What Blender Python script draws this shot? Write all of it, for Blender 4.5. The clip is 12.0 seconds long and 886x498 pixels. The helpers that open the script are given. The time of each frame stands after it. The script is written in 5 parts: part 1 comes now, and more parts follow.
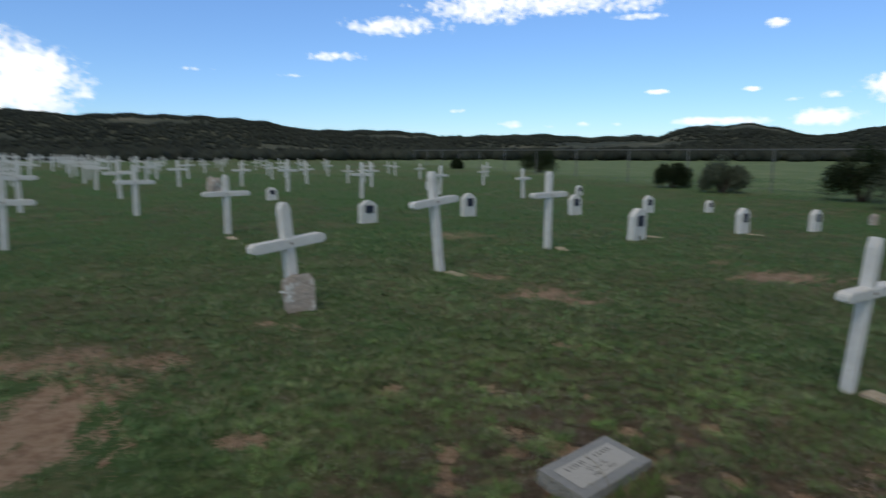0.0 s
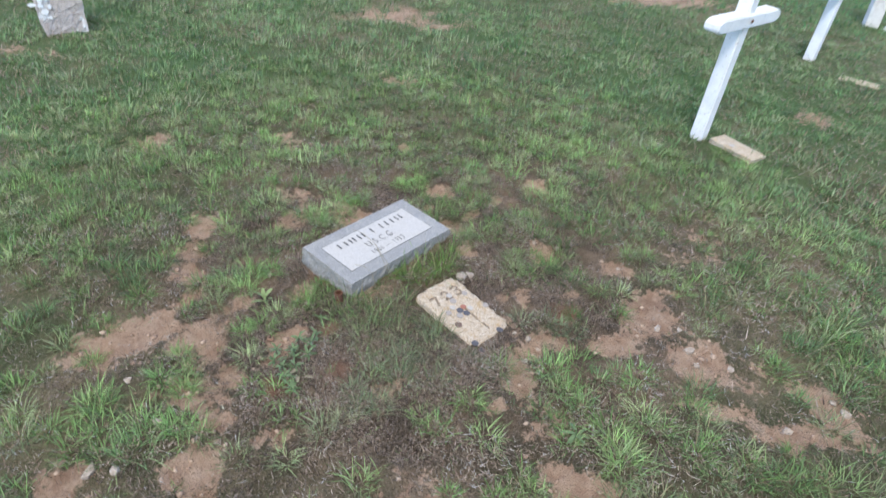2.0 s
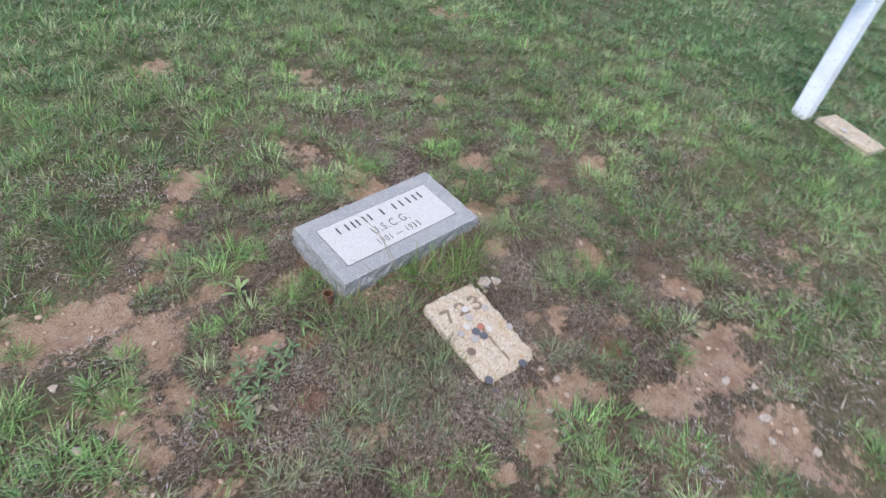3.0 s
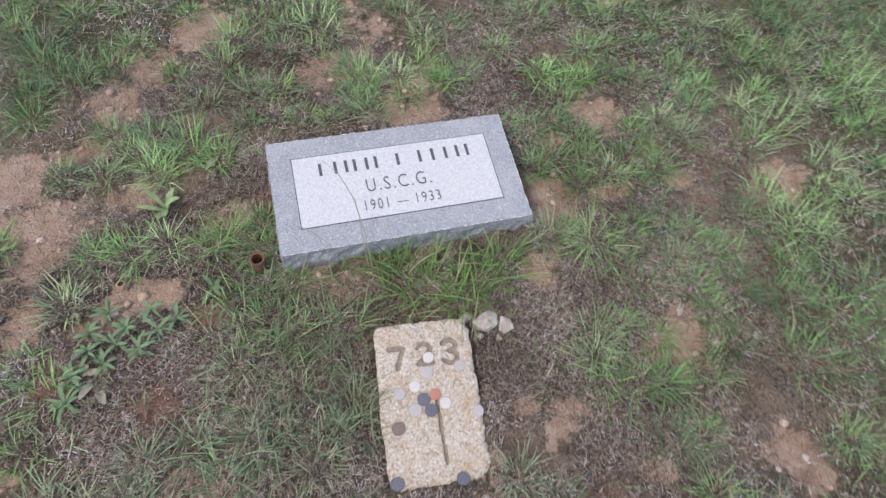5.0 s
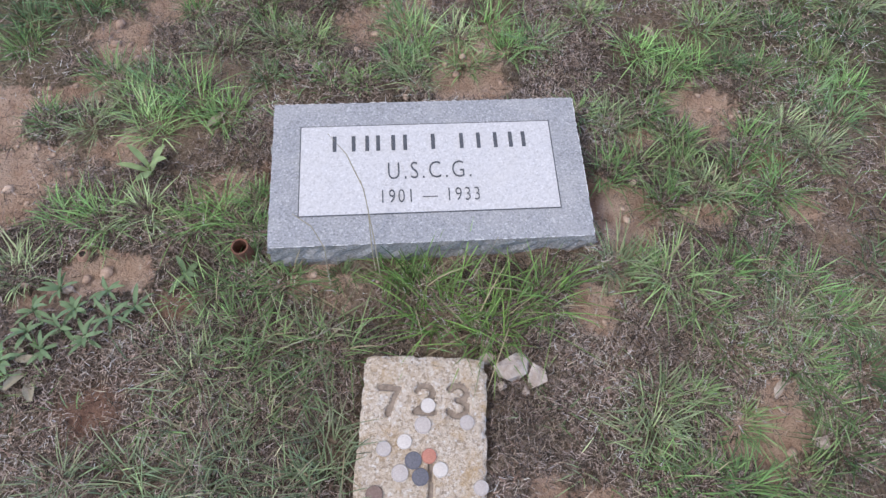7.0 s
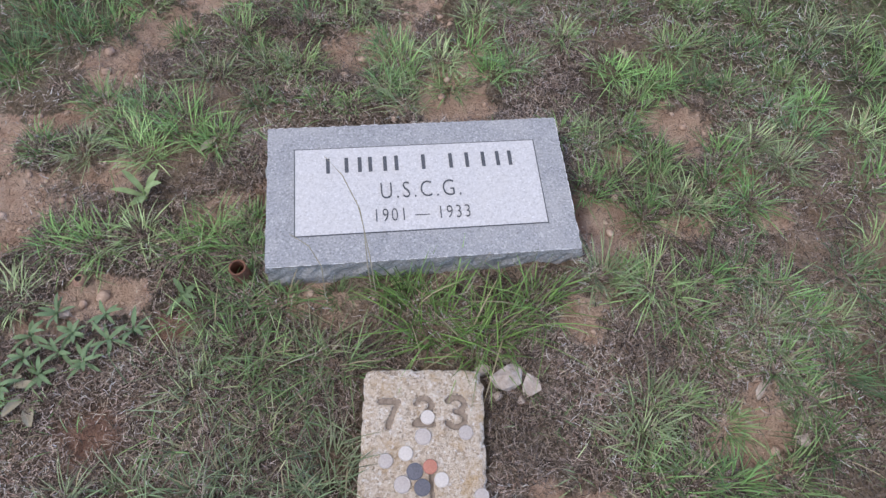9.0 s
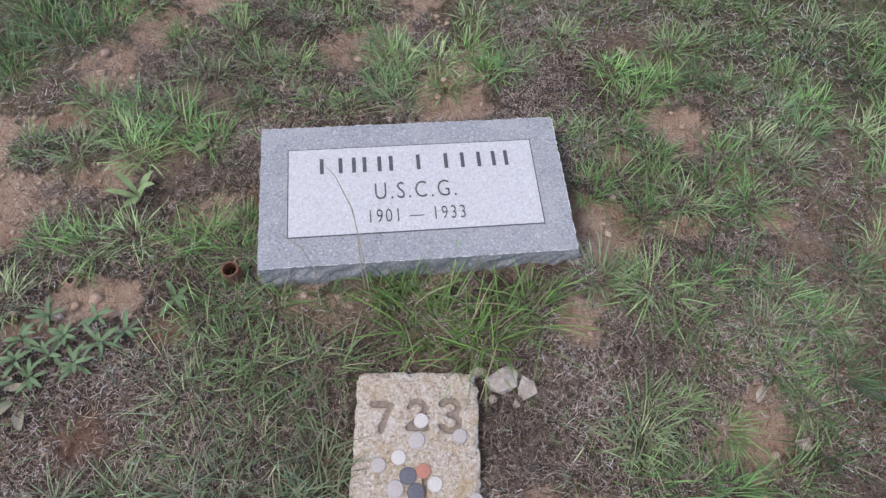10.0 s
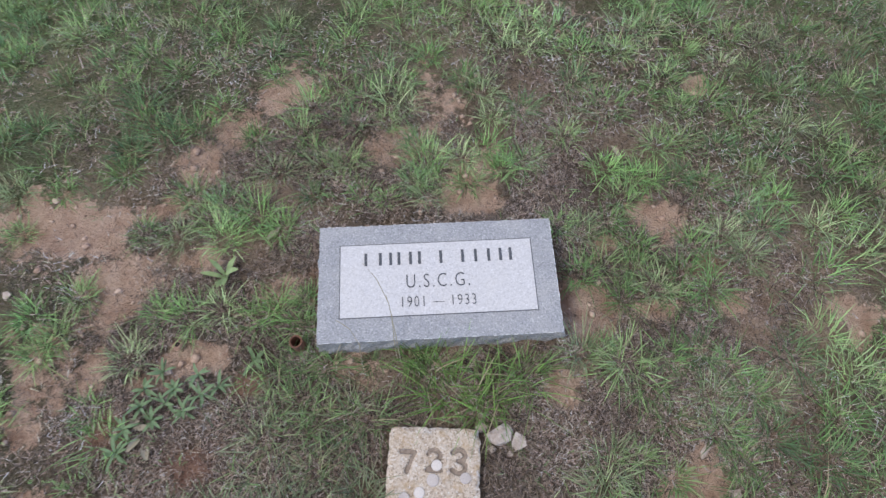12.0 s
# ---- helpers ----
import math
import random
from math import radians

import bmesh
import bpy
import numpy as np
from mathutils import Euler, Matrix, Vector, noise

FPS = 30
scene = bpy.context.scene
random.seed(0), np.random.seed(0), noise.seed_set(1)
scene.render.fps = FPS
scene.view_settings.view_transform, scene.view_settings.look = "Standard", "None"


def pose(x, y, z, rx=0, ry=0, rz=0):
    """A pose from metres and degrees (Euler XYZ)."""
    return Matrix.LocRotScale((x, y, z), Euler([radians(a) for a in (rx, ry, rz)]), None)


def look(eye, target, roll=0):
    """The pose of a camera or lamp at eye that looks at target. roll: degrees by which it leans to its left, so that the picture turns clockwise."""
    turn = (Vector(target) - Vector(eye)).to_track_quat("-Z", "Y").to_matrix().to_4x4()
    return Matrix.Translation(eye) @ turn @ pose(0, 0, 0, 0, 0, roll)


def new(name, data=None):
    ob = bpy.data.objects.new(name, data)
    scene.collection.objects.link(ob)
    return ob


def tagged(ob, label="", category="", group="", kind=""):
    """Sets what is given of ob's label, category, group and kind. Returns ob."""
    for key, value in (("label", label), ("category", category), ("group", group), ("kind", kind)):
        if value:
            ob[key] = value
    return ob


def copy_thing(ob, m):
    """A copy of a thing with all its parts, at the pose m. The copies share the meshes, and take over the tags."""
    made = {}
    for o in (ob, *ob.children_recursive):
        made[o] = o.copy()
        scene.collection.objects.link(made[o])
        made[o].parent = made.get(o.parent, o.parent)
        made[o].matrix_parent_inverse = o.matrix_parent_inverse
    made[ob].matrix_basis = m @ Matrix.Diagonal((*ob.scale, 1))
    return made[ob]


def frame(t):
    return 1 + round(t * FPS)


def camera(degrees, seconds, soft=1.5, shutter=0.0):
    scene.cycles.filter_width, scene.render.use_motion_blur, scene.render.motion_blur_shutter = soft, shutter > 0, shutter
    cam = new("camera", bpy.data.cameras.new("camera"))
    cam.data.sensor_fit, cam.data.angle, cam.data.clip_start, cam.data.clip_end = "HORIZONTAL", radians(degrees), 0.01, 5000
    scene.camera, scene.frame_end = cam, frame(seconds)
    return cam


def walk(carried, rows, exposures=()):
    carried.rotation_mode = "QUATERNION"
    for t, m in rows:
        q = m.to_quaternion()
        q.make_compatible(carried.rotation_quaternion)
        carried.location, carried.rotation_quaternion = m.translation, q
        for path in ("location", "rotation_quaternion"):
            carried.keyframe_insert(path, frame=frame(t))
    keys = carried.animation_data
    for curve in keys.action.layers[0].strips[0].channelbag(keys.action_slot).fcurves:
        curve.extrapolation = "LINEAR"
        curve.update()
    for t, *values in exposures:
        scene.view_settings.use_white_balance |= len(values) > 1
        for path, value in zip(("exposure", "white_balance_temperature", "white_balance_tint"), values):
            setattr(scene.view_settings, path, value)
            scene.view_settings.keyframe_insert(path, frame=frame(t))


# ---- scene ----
cam = camera(71.1, 12.0, soft=1.45, shutter=0.33)
PATH = [
    (0, (-2.059, -1.409, 1.364), (-0.771, 0.088, 1.049), -0.0),
    (0.5, (-1.873, -1.358, 1.313), (-0.284, -0.228, 0.869), 3.5),
    (1, (-1.662, -1.283, 1.26), (-0.05, -0.321, 0.57), 6.0),
    (1.5, (-1.432, -1.262, 1.23), (0.054, -0.273, 0.328), 4.1),
    (2, (-1.226, -1.288, 1.214), (0.06, -0.23, 0.106), 3.5),
    (2.5, (-1.069, -1.193, 1.172), (0.087, -0.195, -0.119), 4.1),
    (2.7, (-0.987, -1.119, 1.157), (0.16, -0.113, -0.137), 5.4),
    (4.3, (-0.303, -0.885, 1.077), (0.236, 0.226, -0.496), 5.3),
    (4.5, (-0.262, -0.843, 1.057), (0.233, 0.204, -0.574), 6.7),
    (5, (-0.167, -0.703, 0.979), (0.225, 0.3, -0.707), 8.6),
    (5.5, (-0.1, -0.59, 0.914), (0.125, 0.355, -0.834), 6.5),
    (6, (-0.07, -0.56, 0.835), (0.071, 0.355, -0.937), 4.9),
    (6.5, (-0.049, -0.542, 0.804), (0.07, 0.407, -0.952), 4.1),
    (7, (-0.046, -0.539, 0.805), (0.089, 0.424, -0.943), 4.8),
    (7.2, (-0.067, -0.535, 0.809), (0.099, 0.413, -0.944), 6.5),
    (9, (-0.075, -0.556, 0.826), (0.144, 0.456, -0.885), 7.1),
    (9.5, (-0.068, -0.554, 0.823), (0.146, 0.456, -0.889), 6.8),
    (10, (-0.058, -0.553, 0.817), (0.143, 0.466, -0.892), 6.1),
    (10.5, (-0.051, -0.545, 0.824), (0.144, 0.462, -0.893), 5.7),
    (11, (-0.041, -0.529, 0.886), (0.139, 0.494, -0.824), 4.6),
    (11.5, (-0.033, -0.554, 1.001), (0.118, 0.499, -0.693), 3.0),
    (12, (-0.031, -0.539, 1.129), (0.041, 0.453, -0.606), 1.2),
]
EXPOSURES = [(0, -0.70, 6700, 8), (0.5, -0.2, 6500, 14), (1.0, 0.42, 6330, 10), (1.5, 0.96, 6130, 11), (2.5, 1.13, 6080, 15), (5.0, 1.08, 6030, 19), (7.0, 1.0, 5970, 20), (9.0, 0.91, 5950, 20), (12.0, 0.89, 5980, 18)]
walk(cam, [(t, look(eye, target, roll)) for t, eye, target, roll in PATH], EXPOSURES)

# ---- world and light ----
SUN_ELEVATION, SUN_TURN = 52.0, 246.0
world = bpy.data.worlds.new("sky")
scene.world = world
world.use_nodes = True
wn, wl = world.node_tree.nodes, world.node_tree.links
wn.clear()


def wnode(kind, **values):
    n = wn.new(kind)
    for k, v in values.items():
        n.inputs[int(k[1:])].default_value = v
    return n


sky = wn.new("ShaderNodeTexSky")
sky.sky_type, sky.sun_disc = "NISHITA", False
sky.sun_elevation, sky.sun_rotation = radians(SUN_ELEVATION), radians(SUN_TURN)
sky.altitude, sky.air_density, sky.dust_density, sky.ozone_density = 1900, 1.0, 0.4, 2.0
coord = wn.new("ShaderNodeTexCoord")
wisp = wnode("ShaderNodeTexNoise", i2=9.0, i3=6.0, i4=0.62)
wl.new(coord.outputs["Generated"], wisp.inputs["Vector"])
puff = wnode("ShaderNodeTexNoise", i2=38.0, i3=4.0, i4=0.6)
wl.new(coord.outputs["Generated"], puff.inputs["Vector"])


def wmath(op, a, b=None, clamp=False):
    n = wn.new("ShaderNodeMath")
    n.operation, n.use_clamp = op, clamp
    for i, v in enumerate((a, b)):
        if v is None:
            continue
        if isinstance(v, (int, float)):
            n.inputs[i].default_value = v
        else:
            wl.new(v, n.inputs[i])
    return n.outputs[0]


fleck = wnode("ShaderNodeTexNoise", i2=130.0, i3=4.0, i4=0.65)
wl.new(coord.outputs["Generated"], fleck.inputs["Vector"])
edge = wmath("ADD", wmath("MULTIPLY", wmath("SUBTRACT", fleck.outputs["Fac"], 0.5), 3.2), wmath("ADD", wmath("MULTIPLY", wmath("SUBTRACT", wisp.outputs["Fac"], 0.5), 4.6), wmath("MULTIPLY", wmath("SUBTRACT", puff.outputs["Fac"], 0.5), 2.4)))
# the clouds: compass bearing, height, half width, half height (degrees), thickness
CLOUDS = [(4.6, 4.9, 5.0, 2.7, 1.75), (10.4, 4.3, 1.8, 0.5, 0.5), (37.0, 10.7, 4.6, 0.8, 1.0), (44.5, 12.3, 6.0, 1.5, 1.1), (52.0, 12.4, 6.5, 1.2, 1.0), (57.0, 11.0, 2.6, 0.3, 0.7),
          (30.8, 8.1, 2.5, 0.45, 0.8), (27.7, 6.4, 1.6, 0.2, 0.45), (19.2, 6.7, 1.7, 0.2, 0.3), (68.1, 9.8, 0.8, 0.35, 0.9), (59.3, 4.9, 0.9, 0.22, 0.9), (66.6, 4.9, 0.6, 0.2, 0.9),
          (72.3, 4.3, 1.1, 0.35, 0.8), (69.6, 4.0, 1.0, 0.2, 0.6), (76.3, 4.7, 2.4, 1.1, 1.0), (72.3, 2.6, 2.4, 0.7, 0.9), (64.0, 2.4, 3.6, 0.35, 0.8), (47.0, 2.3, 1.2, 0.45, 0.8),
          (50.2, 2.1, 0.9, 0.3, 0.7)]
CLOUDS += [(53.4, 2.3, 1.3, 0.35, 0.7), (56.0, 2.2, 0.6, 0.25, 0.7), (42.0, 3.5, 0.7, 0.25, 0.6), (87.6, 7.6, 1.6, 0.6, 0.9), (87.6, 4.5, 1.8, 0.8, 0.9), (92.0, 6.0, 3.6, 1.6, 1.0)]
cover = None
for az, el, w, h, thick in CLOUDS:
    a, e = radians(az), radians(el)
    mid = Vector((math.sin(a) * math.cos(e), math.cos(a) * math.cos(e), math.sin(e)))
    side = Vector((math.cos(a), -math.sin(a), 0))
    top = side.cross(mid)
    parts = []
    for axis, half in ((side, w), (top, h)):
        dot = wn.new("ShaderNodeVectorMath")
        dot.operation = "DOT_PRODUCT"
        wl.new(coord.outputs["Generated"], dot.inputs[0])
        dot.inputs[1].default_value = axis
        parts.append(wmath("POWER", wmath("ABSOLUTE", wmath("DIVIDE", dot.outputs["Value"], math.sin(radians(half)))), 2.0))
    front = wn.new("ShaderNodeVectorMath")
    front.operation = "DOT_PRODUCT"
    wl.new(coord.outputs["Generated"], front.inputs[0])
    front.inputs[1].default_value = mid
    blob = wmath("SUBTRACT", thick, wmath("ADD", parts[0], parts[1]))
    blob = wmath("MULTIPLY", wmath("ADD", blob, edge), wmath("GREATER_THAN", front.outputs["Value"], 0.0))
    blob = wmath("MULTIPLY", blob, 0.85, clamp=True)
    cover = blob if cover is None else wmath("MAXIMUM", cover, blob)
sky_light = wn.new("ShaderNodeBackground")
sky_light.inputs["Strength"].default_value = 0.15
deep = wn.new("ShaderNodeMix")
deep.data_type, deep.blend_type = "RGBA", "MULTIPLY"
deep.inputs[0].default_value, deep.inputs[7].default_value = 1.0, (1.07, 1.40, 1.80, 1)
wl.new(sky.outputs["Color"], deep.inputs[6])
haze = wn.new("ShaderNodeSeparateXYZ")
wl.new(coord.outputs["Generated"], haze.inputs[0])
dim = wmath("ADD", wmath("MULTIPLY", wmath("MULTIPLY", haze.outputs["Z"], 4.5, clamp=True), 0.26), 0.76)
fade = wn.new("ShaderNodeVectorMath")
fade.operation = "SCALE"
wl.new(deep.outputs[2], fade.inputs[0])
wl.new(dim, fade.inputs["Scale"])
wl.new(fade.outputs[0], sky_light.inputs["Color"])
cloud_light = wnode("ShaderNodeBackground", i0=(0.93, 0.96, 1.0, 1), i1=1.9)
mix = wn.new("ShaderNodeMixShader")
out = wn.new("ShaderNodeOutputWorld")
wl.new(cover, mix.inputs[0])
wl.new(sky_light.outputs[0], mix.inputs[1])
wl.new(cloud_light.outputs[0], mix.inputs[2])
# an unseen broken grey cloud deck overhead veils the sun
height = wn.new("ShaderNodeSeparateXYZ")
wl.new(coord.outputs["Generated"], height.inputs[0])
# its low reach to the south-west is added to whiten the light
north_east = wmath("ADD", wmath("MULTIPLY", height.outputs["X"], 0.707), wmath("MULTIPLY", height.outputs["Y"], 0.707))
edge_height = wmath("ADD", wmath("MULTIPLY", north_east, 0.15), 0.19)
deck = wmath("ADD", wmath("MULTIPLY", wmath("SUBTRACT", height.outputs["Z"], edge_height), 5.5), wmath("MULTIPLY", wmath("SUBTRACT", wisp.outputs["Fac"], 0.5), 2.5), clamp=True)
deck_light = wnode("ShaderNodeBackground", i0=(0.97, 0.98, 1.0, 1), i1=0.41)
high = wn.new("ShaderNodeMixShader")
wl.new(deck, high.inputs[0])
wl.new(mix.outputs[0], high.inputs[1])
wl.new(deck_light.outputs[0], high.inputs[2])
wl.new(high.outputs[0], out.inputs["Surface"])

sun = new("sun", bpy.data.lights.new("sun", "SUN"))
sun.data.energy, sun.data.angle, sun.data.color = 1.3, radians(16), (1.0, 0.96, 0.90)
a, e = radians(SUN_TURN), radians(SUN_ELEVATION)
sun.matrix_world = look(Vector((math.sin(a) * math.cos(e), math.cos(a) * math.cos(e), math.sin(e))) * 50, (0, 0, 0))


# ---- noise on arrays ----
def lattice(ix, iy, seed):
    n = (ix.astype(np.int64) * 374761393 + iy.astype(np.int64) * 668265263 + seed * 974634277) & 0xFFFFFFFF
    n = ((n ^ (n >> 13)) * 1274126177) & 0xFFFFFFFF
    return ((n ^ (n >> 16)) & 0xFFFF) / 65535.0


def value_noise(x, y, seed):
    ix, iy = np.floor(x), np.floor(y)
    fx, fy = x - ix, y - iy
    fx, fy = fx * fx * (3 - 2 * fx), fy * fy * (3 - 2 * fy)
    v = [lattice(ix + i, iy + j, seed) for j in (0, 1) for i in (0, 1)]
    return (v[0] * (1 - fx) + v[1] * fx) * (1 - fy) + (v[2] * (1 - fx) + v[3] * fx) * fy


def fbm(x, y, size, seed, octaves=3):
    total, amp, norm = 0, 1.0, 0
    for o in range(octaves):
        total = total + amp * value_noise(x / size * 2 ** o + 31.7 * o, y / size * 2 ** o - 17.3 * o, seed + o)
        norm += amp
        amp *= 0.55
    return total / norm


# ---- the lie of the land ----
SLOPE_X, SLOPE_Y = math.tan(radians(0.9)), math.tan(radians(2.3))


def land(x, y):
    x, y = np.asarray(x, float), np.asarray(y, float)
    return SLOPE_X * x / (1 + (x / 12) ** 2) - 0.6 * (1 - np.exp(-(x / 12) ** 2)) + 0.13 * np.tanh(SLOPE_Y * y / 0.13)


# bare earth: x, y, half length, half width, turn in degrees, how bare
BARE_WEST = [(-0.79, 0.20, 0.12, 0.075, -20, 1.0), (-0.66, 0.08, 0.09, 0.05, -10, 1.0), (-0.65, 0.01, 0.045, 0.05, -3, 0.9), (-0.49, 0.10, 0.045, 0.03, 0, 0.8),
             (-0.46, -0.11, 0.075, 0.028, -3, 1.0), (-0.66, -0.12, 0.05, 0.045, -10, 0.9), (-0.56, -0.15, 0.045, 0.022, -3, 0.9), (-0.58, 0.23, 0.055, 0.035, 30, 0.9),
             (-0.32, 0.56, 0.055, 0.08, -35, 1.0), (-0.45, 0.45, 0.055, 0.045, 20, 0.8), (-0.53, 0.35, 0.045, 0.07, 10, 0.85), (-0.32, 0.03, 0.05, 0.03, 0, 0.6),
             (-0.70, -0.36, 0.06, 0.03, -18, 0.7), (-0.87, -0.30, 0.06, 0.07, -40, 1.0), (-0.78, -0.23, 0.05, 0.04, -40, 0.8), (-1.09, -0.12, 0.06, 0.05, -40, 0.8)]
BARE_EAST = [(0.06, 0.215, 0.075, 0.03, -3, 1.0), (-0.08, 0.37, 0.07, 0.05, 0, 0.7), (0.475, 0.16, 0.048, 0.055, 0, 1.0), (0.35, 0.10, 0.04, 0.03, 0, 0.9),
             (0.66, 0.52, 0.03, 0.03, 0, 0.8), (0.31, -0.035, 0.048, 0.04, 0, 1.0), (0.28, -0.10, 0.03, 0.025, 0, 0.8), (0.43, -0.05, 0.04, 0.025, 0, 0.9),
             (0.575, -0.055, 0.035, 0.02, 0, 0.8), (0.23, -0.205, 0.03, 0.03, 0, 1.0), (0.27, -0.165, 0.02, 0.03, 0, 0.8), (0.44, -0.385, 0.055, 0.05, -5, 1.0),
             (0.455, -0.33, 0.03, 0.025, 0, 0.9), (0.13, -0.44, 0.035, 0.02, 0, 0.8), (0.82, -0.09, 0.055, 0.05, 0, 0.9)]
BARE_SOUTH = [(0.06, -0.62, 0.055, 0.045, -18, 1.0), (-0.01, -0.635, 0.06, 0.035, -18, 1.0), (0.47, -0.79, 0.08, 0.05, -18, 1.0), (0.55, -0.63, 0.04, 0.05, 0, 0.8),
              (0.17, -0.49, 0.05, 0.042, -18, 1.0), (0.31, -0.58, 0.04, 0.022, -18, 0.8), (-0.41, -0.45, 0.06, 0.02, -18, 0.6), (-0.10, -0.66, 0.04, 0.11, -43, 1.0),
              (-0.24, -0.70, 0.04, 0.03, -43, 0.9), (0.40, -0.84, 0.09, 0.09, -42, 0.8), (0.20, -0.82, 0.08, 0.04, -42, 0.8), (0.32, -1.05, 0.12, 0.075, -43, 0.8),
              (0.16, -1.12, 0.09, 0.04, -43, 0.8), (0.41, -1.36, 0.07, 0.11, -43, 0.85), (0.26, -1.33, 0.09, 0.05, -43, 0.9), (-0.30, -0.98, 0.09, 0.06, -44, 1.0)]
BARE_FAR = [(-1.49, 3.00, 0.39, 0.25, -41, 0.6), (-1.68, 2.16, 0.33, 0.45, -41, 0.85), (-1.76, 1.71, 0.25, 0.24, -40, 0.8), (-0.99, 2.55, 0.21, 0.18, -41, 0.55),
            (-0.12, 2.76, 0.16, 0.09, -40, 0.6), (2.21, 2.08, 0.40, 0.22, -35, 0.7), (2.26, 1.71, 0.18, 0.12, -35, 0.65), (4.1, 5.45, 0.45, 0.4, -31, 0.55),
            (2.30, 2.92, 0.18, 0.14, -36, 0.65), (5.00, 1.12, 0.52, 0.34, -28, 0.75), (5.32, 1.90, 0.34, 0.24, -28, 0.55), (2.71, -0.71, 0.13, 0.09, -39, 0.7),
            (-1.00, 1.24, 0.10, 0.08, -42, 0.7), (4.72, -1.29, 0.40, 0.24, -36, 0.75), (45.0, -1.8, 14.0, 2.6, 8, 0.65), (1.25, 1.09, 0.10, 0.07, -39, 0.6)]
# darker, damp earth: x, y, half length, half width
DAMP = [(-0.46, -0.30, 0.055, 0.045), (-0.36, -0.17, 0.05, 0.03), (-0.24, 0.02, 0.02, 0.06), (0.25, -0.02, 0.02, 0.07), (-0.62, -0.24, 0.05, 0.04), (0.20, -0.62, 0.06, 0.05), (0.56, 0.03, 0.05, 0.03)]


def bareness(x, y):
    x, y = np.asarray(x, float), np.asarray(y, float)
    b = np.zeros_like(x)
    wob = 0.55 * fbm(x, y, 0.10, 5) + 0.45 * fbm(x, y, 0.03, 6, 2) - 0.5
    for cx, cy, w, h, turn, bare in BARE_WEST + BARE_EAST + BARE_SOUTH + BARE_FAR:
        c, s = math.cos(radians(turn)), math.sin(radians(turn))
        u, v = ((x - cx) * c + (y - cy) * s) / w, (-(x - cx) * s + (y - cy) * c) / h
        b = np.maximum(b, bare * np.clip(1.54 - np.sqrt(u * u + v * v) + 2.9 * wob, 0, 1))
    n = fbm(x, y, 0.4, 21)
    scattered = 0.8 * np.clip((n - 0.70) * 7 + wob * 2.6, 0, 1)
    far = np.clip((np.hypot(x, y) - 1.3) / 0.7, 0, 1)
    return np.maximum(b, scattered * (1 - far))


def dampness(x, y):
    x, y = np.asarray(x, float), np.asarray(y, float)
    d = np.zeros_like(x)
    for cx, cy, w, h in DAMP:
        d = np.maximum(d, np.clip(1.4 - np.hypot((x - cx) / w, (y - cy) / h) + 1.6 * (fbm(x, y, 0.05, 61) - 0.5), 0, 1))
    return d


def height_at(x, y):
    near = np.exp(-(np.hypot(x, y) / 6) ** 2)
    off = np.hypot(np.maximum(np.abs(x) - 0.23, 0), np.maximum(np.abs(y - 0.003) - 0.12, 0))
    heap = 0.017 * np.exp(-(off / 0.05) ** 2) * (0.4 + 1.2 * fbm(x, y, 0.09, 71, 2))
    return land(x, y) + heap + near * (0.028 * (fbm(x, y, 0.22, 3, 4) - 0.5) + 0.014 * (fbm(x, y, 0.05, 9, 2) - 0.5) + 0.007 * (fbm(x, y, 0.026, 13, 2) - 0.5)) - 0.008 * bareness(x, y) * near


# ---- materials ----
def material(name):
    m = bpy.data.materials.new(name)
    m.use_nodes = True
    nt = m.node_tree
    return m, nt, nt.nodes["Principled BSDF"]


def link(nt, a, b):
    nt.links.new(a, b)


def noise_tex(nt, scale, detail=4.0, rough=0.6, vec=None):
    n = nt.nodes.new("ShaderNodeTexNoise")
    n.inputs["Scale"].default_value, n.inputs["Detail"].default_value, n.inputs["Roughness"].default_value = scale, detail, rough
    if vec is not None:
        link(nt, vec, n.inputs["Vector"])
    return n


def place_of(nt, obj=True):
    return nt.nodes.new("ShaderNodeTexCoord").outputs["Object"] if obj else nt.nodes.new("ShaderNodeNewGeometry").outputs["Position"]


def ramp(nt, fac, stops):
    r = nt.nodes.new("ShaderNodeValToRGB")
    link(nt, fac, r.inputs[0])
    els = r.color_ramp.elements
    while len(els) < len(stops):
        els.new(0.5)
    for el, (p, c) in zip(els, stops):
        el.position, el.color = p, (*c, 1)
    return r.outputs[0]


def mixc(nt, fac, a, b, kind="MIX"):
    m = nt.nodes.new("ShaderNodeMix")
    m.data_type, m.blend_type = "RGBA", kind
    for sock, v in ((m.inputs[0], fac), (m.inputs[6], a), (m.inputs[7], b)):
        if isinstance(v, (int, float)):
            sock.default_value = v
        elif isinstance(v, tuple):
            sock.default_value = (*v, 1)
        else:
            link(nt, v, sock)
    return m.outputs[2]


def bump(nt, bsdf, height, strength, distance):
    b = nt.nodes.new("ShaderNodeBump")
    b.inputs["Strength"].default_value, b.inputs["Distance"].default_value = strength, distance
    link(nt, height, b.inputs["Height"])
    link(nt, b.outputs[0], bsdf.inputs["Normal"])


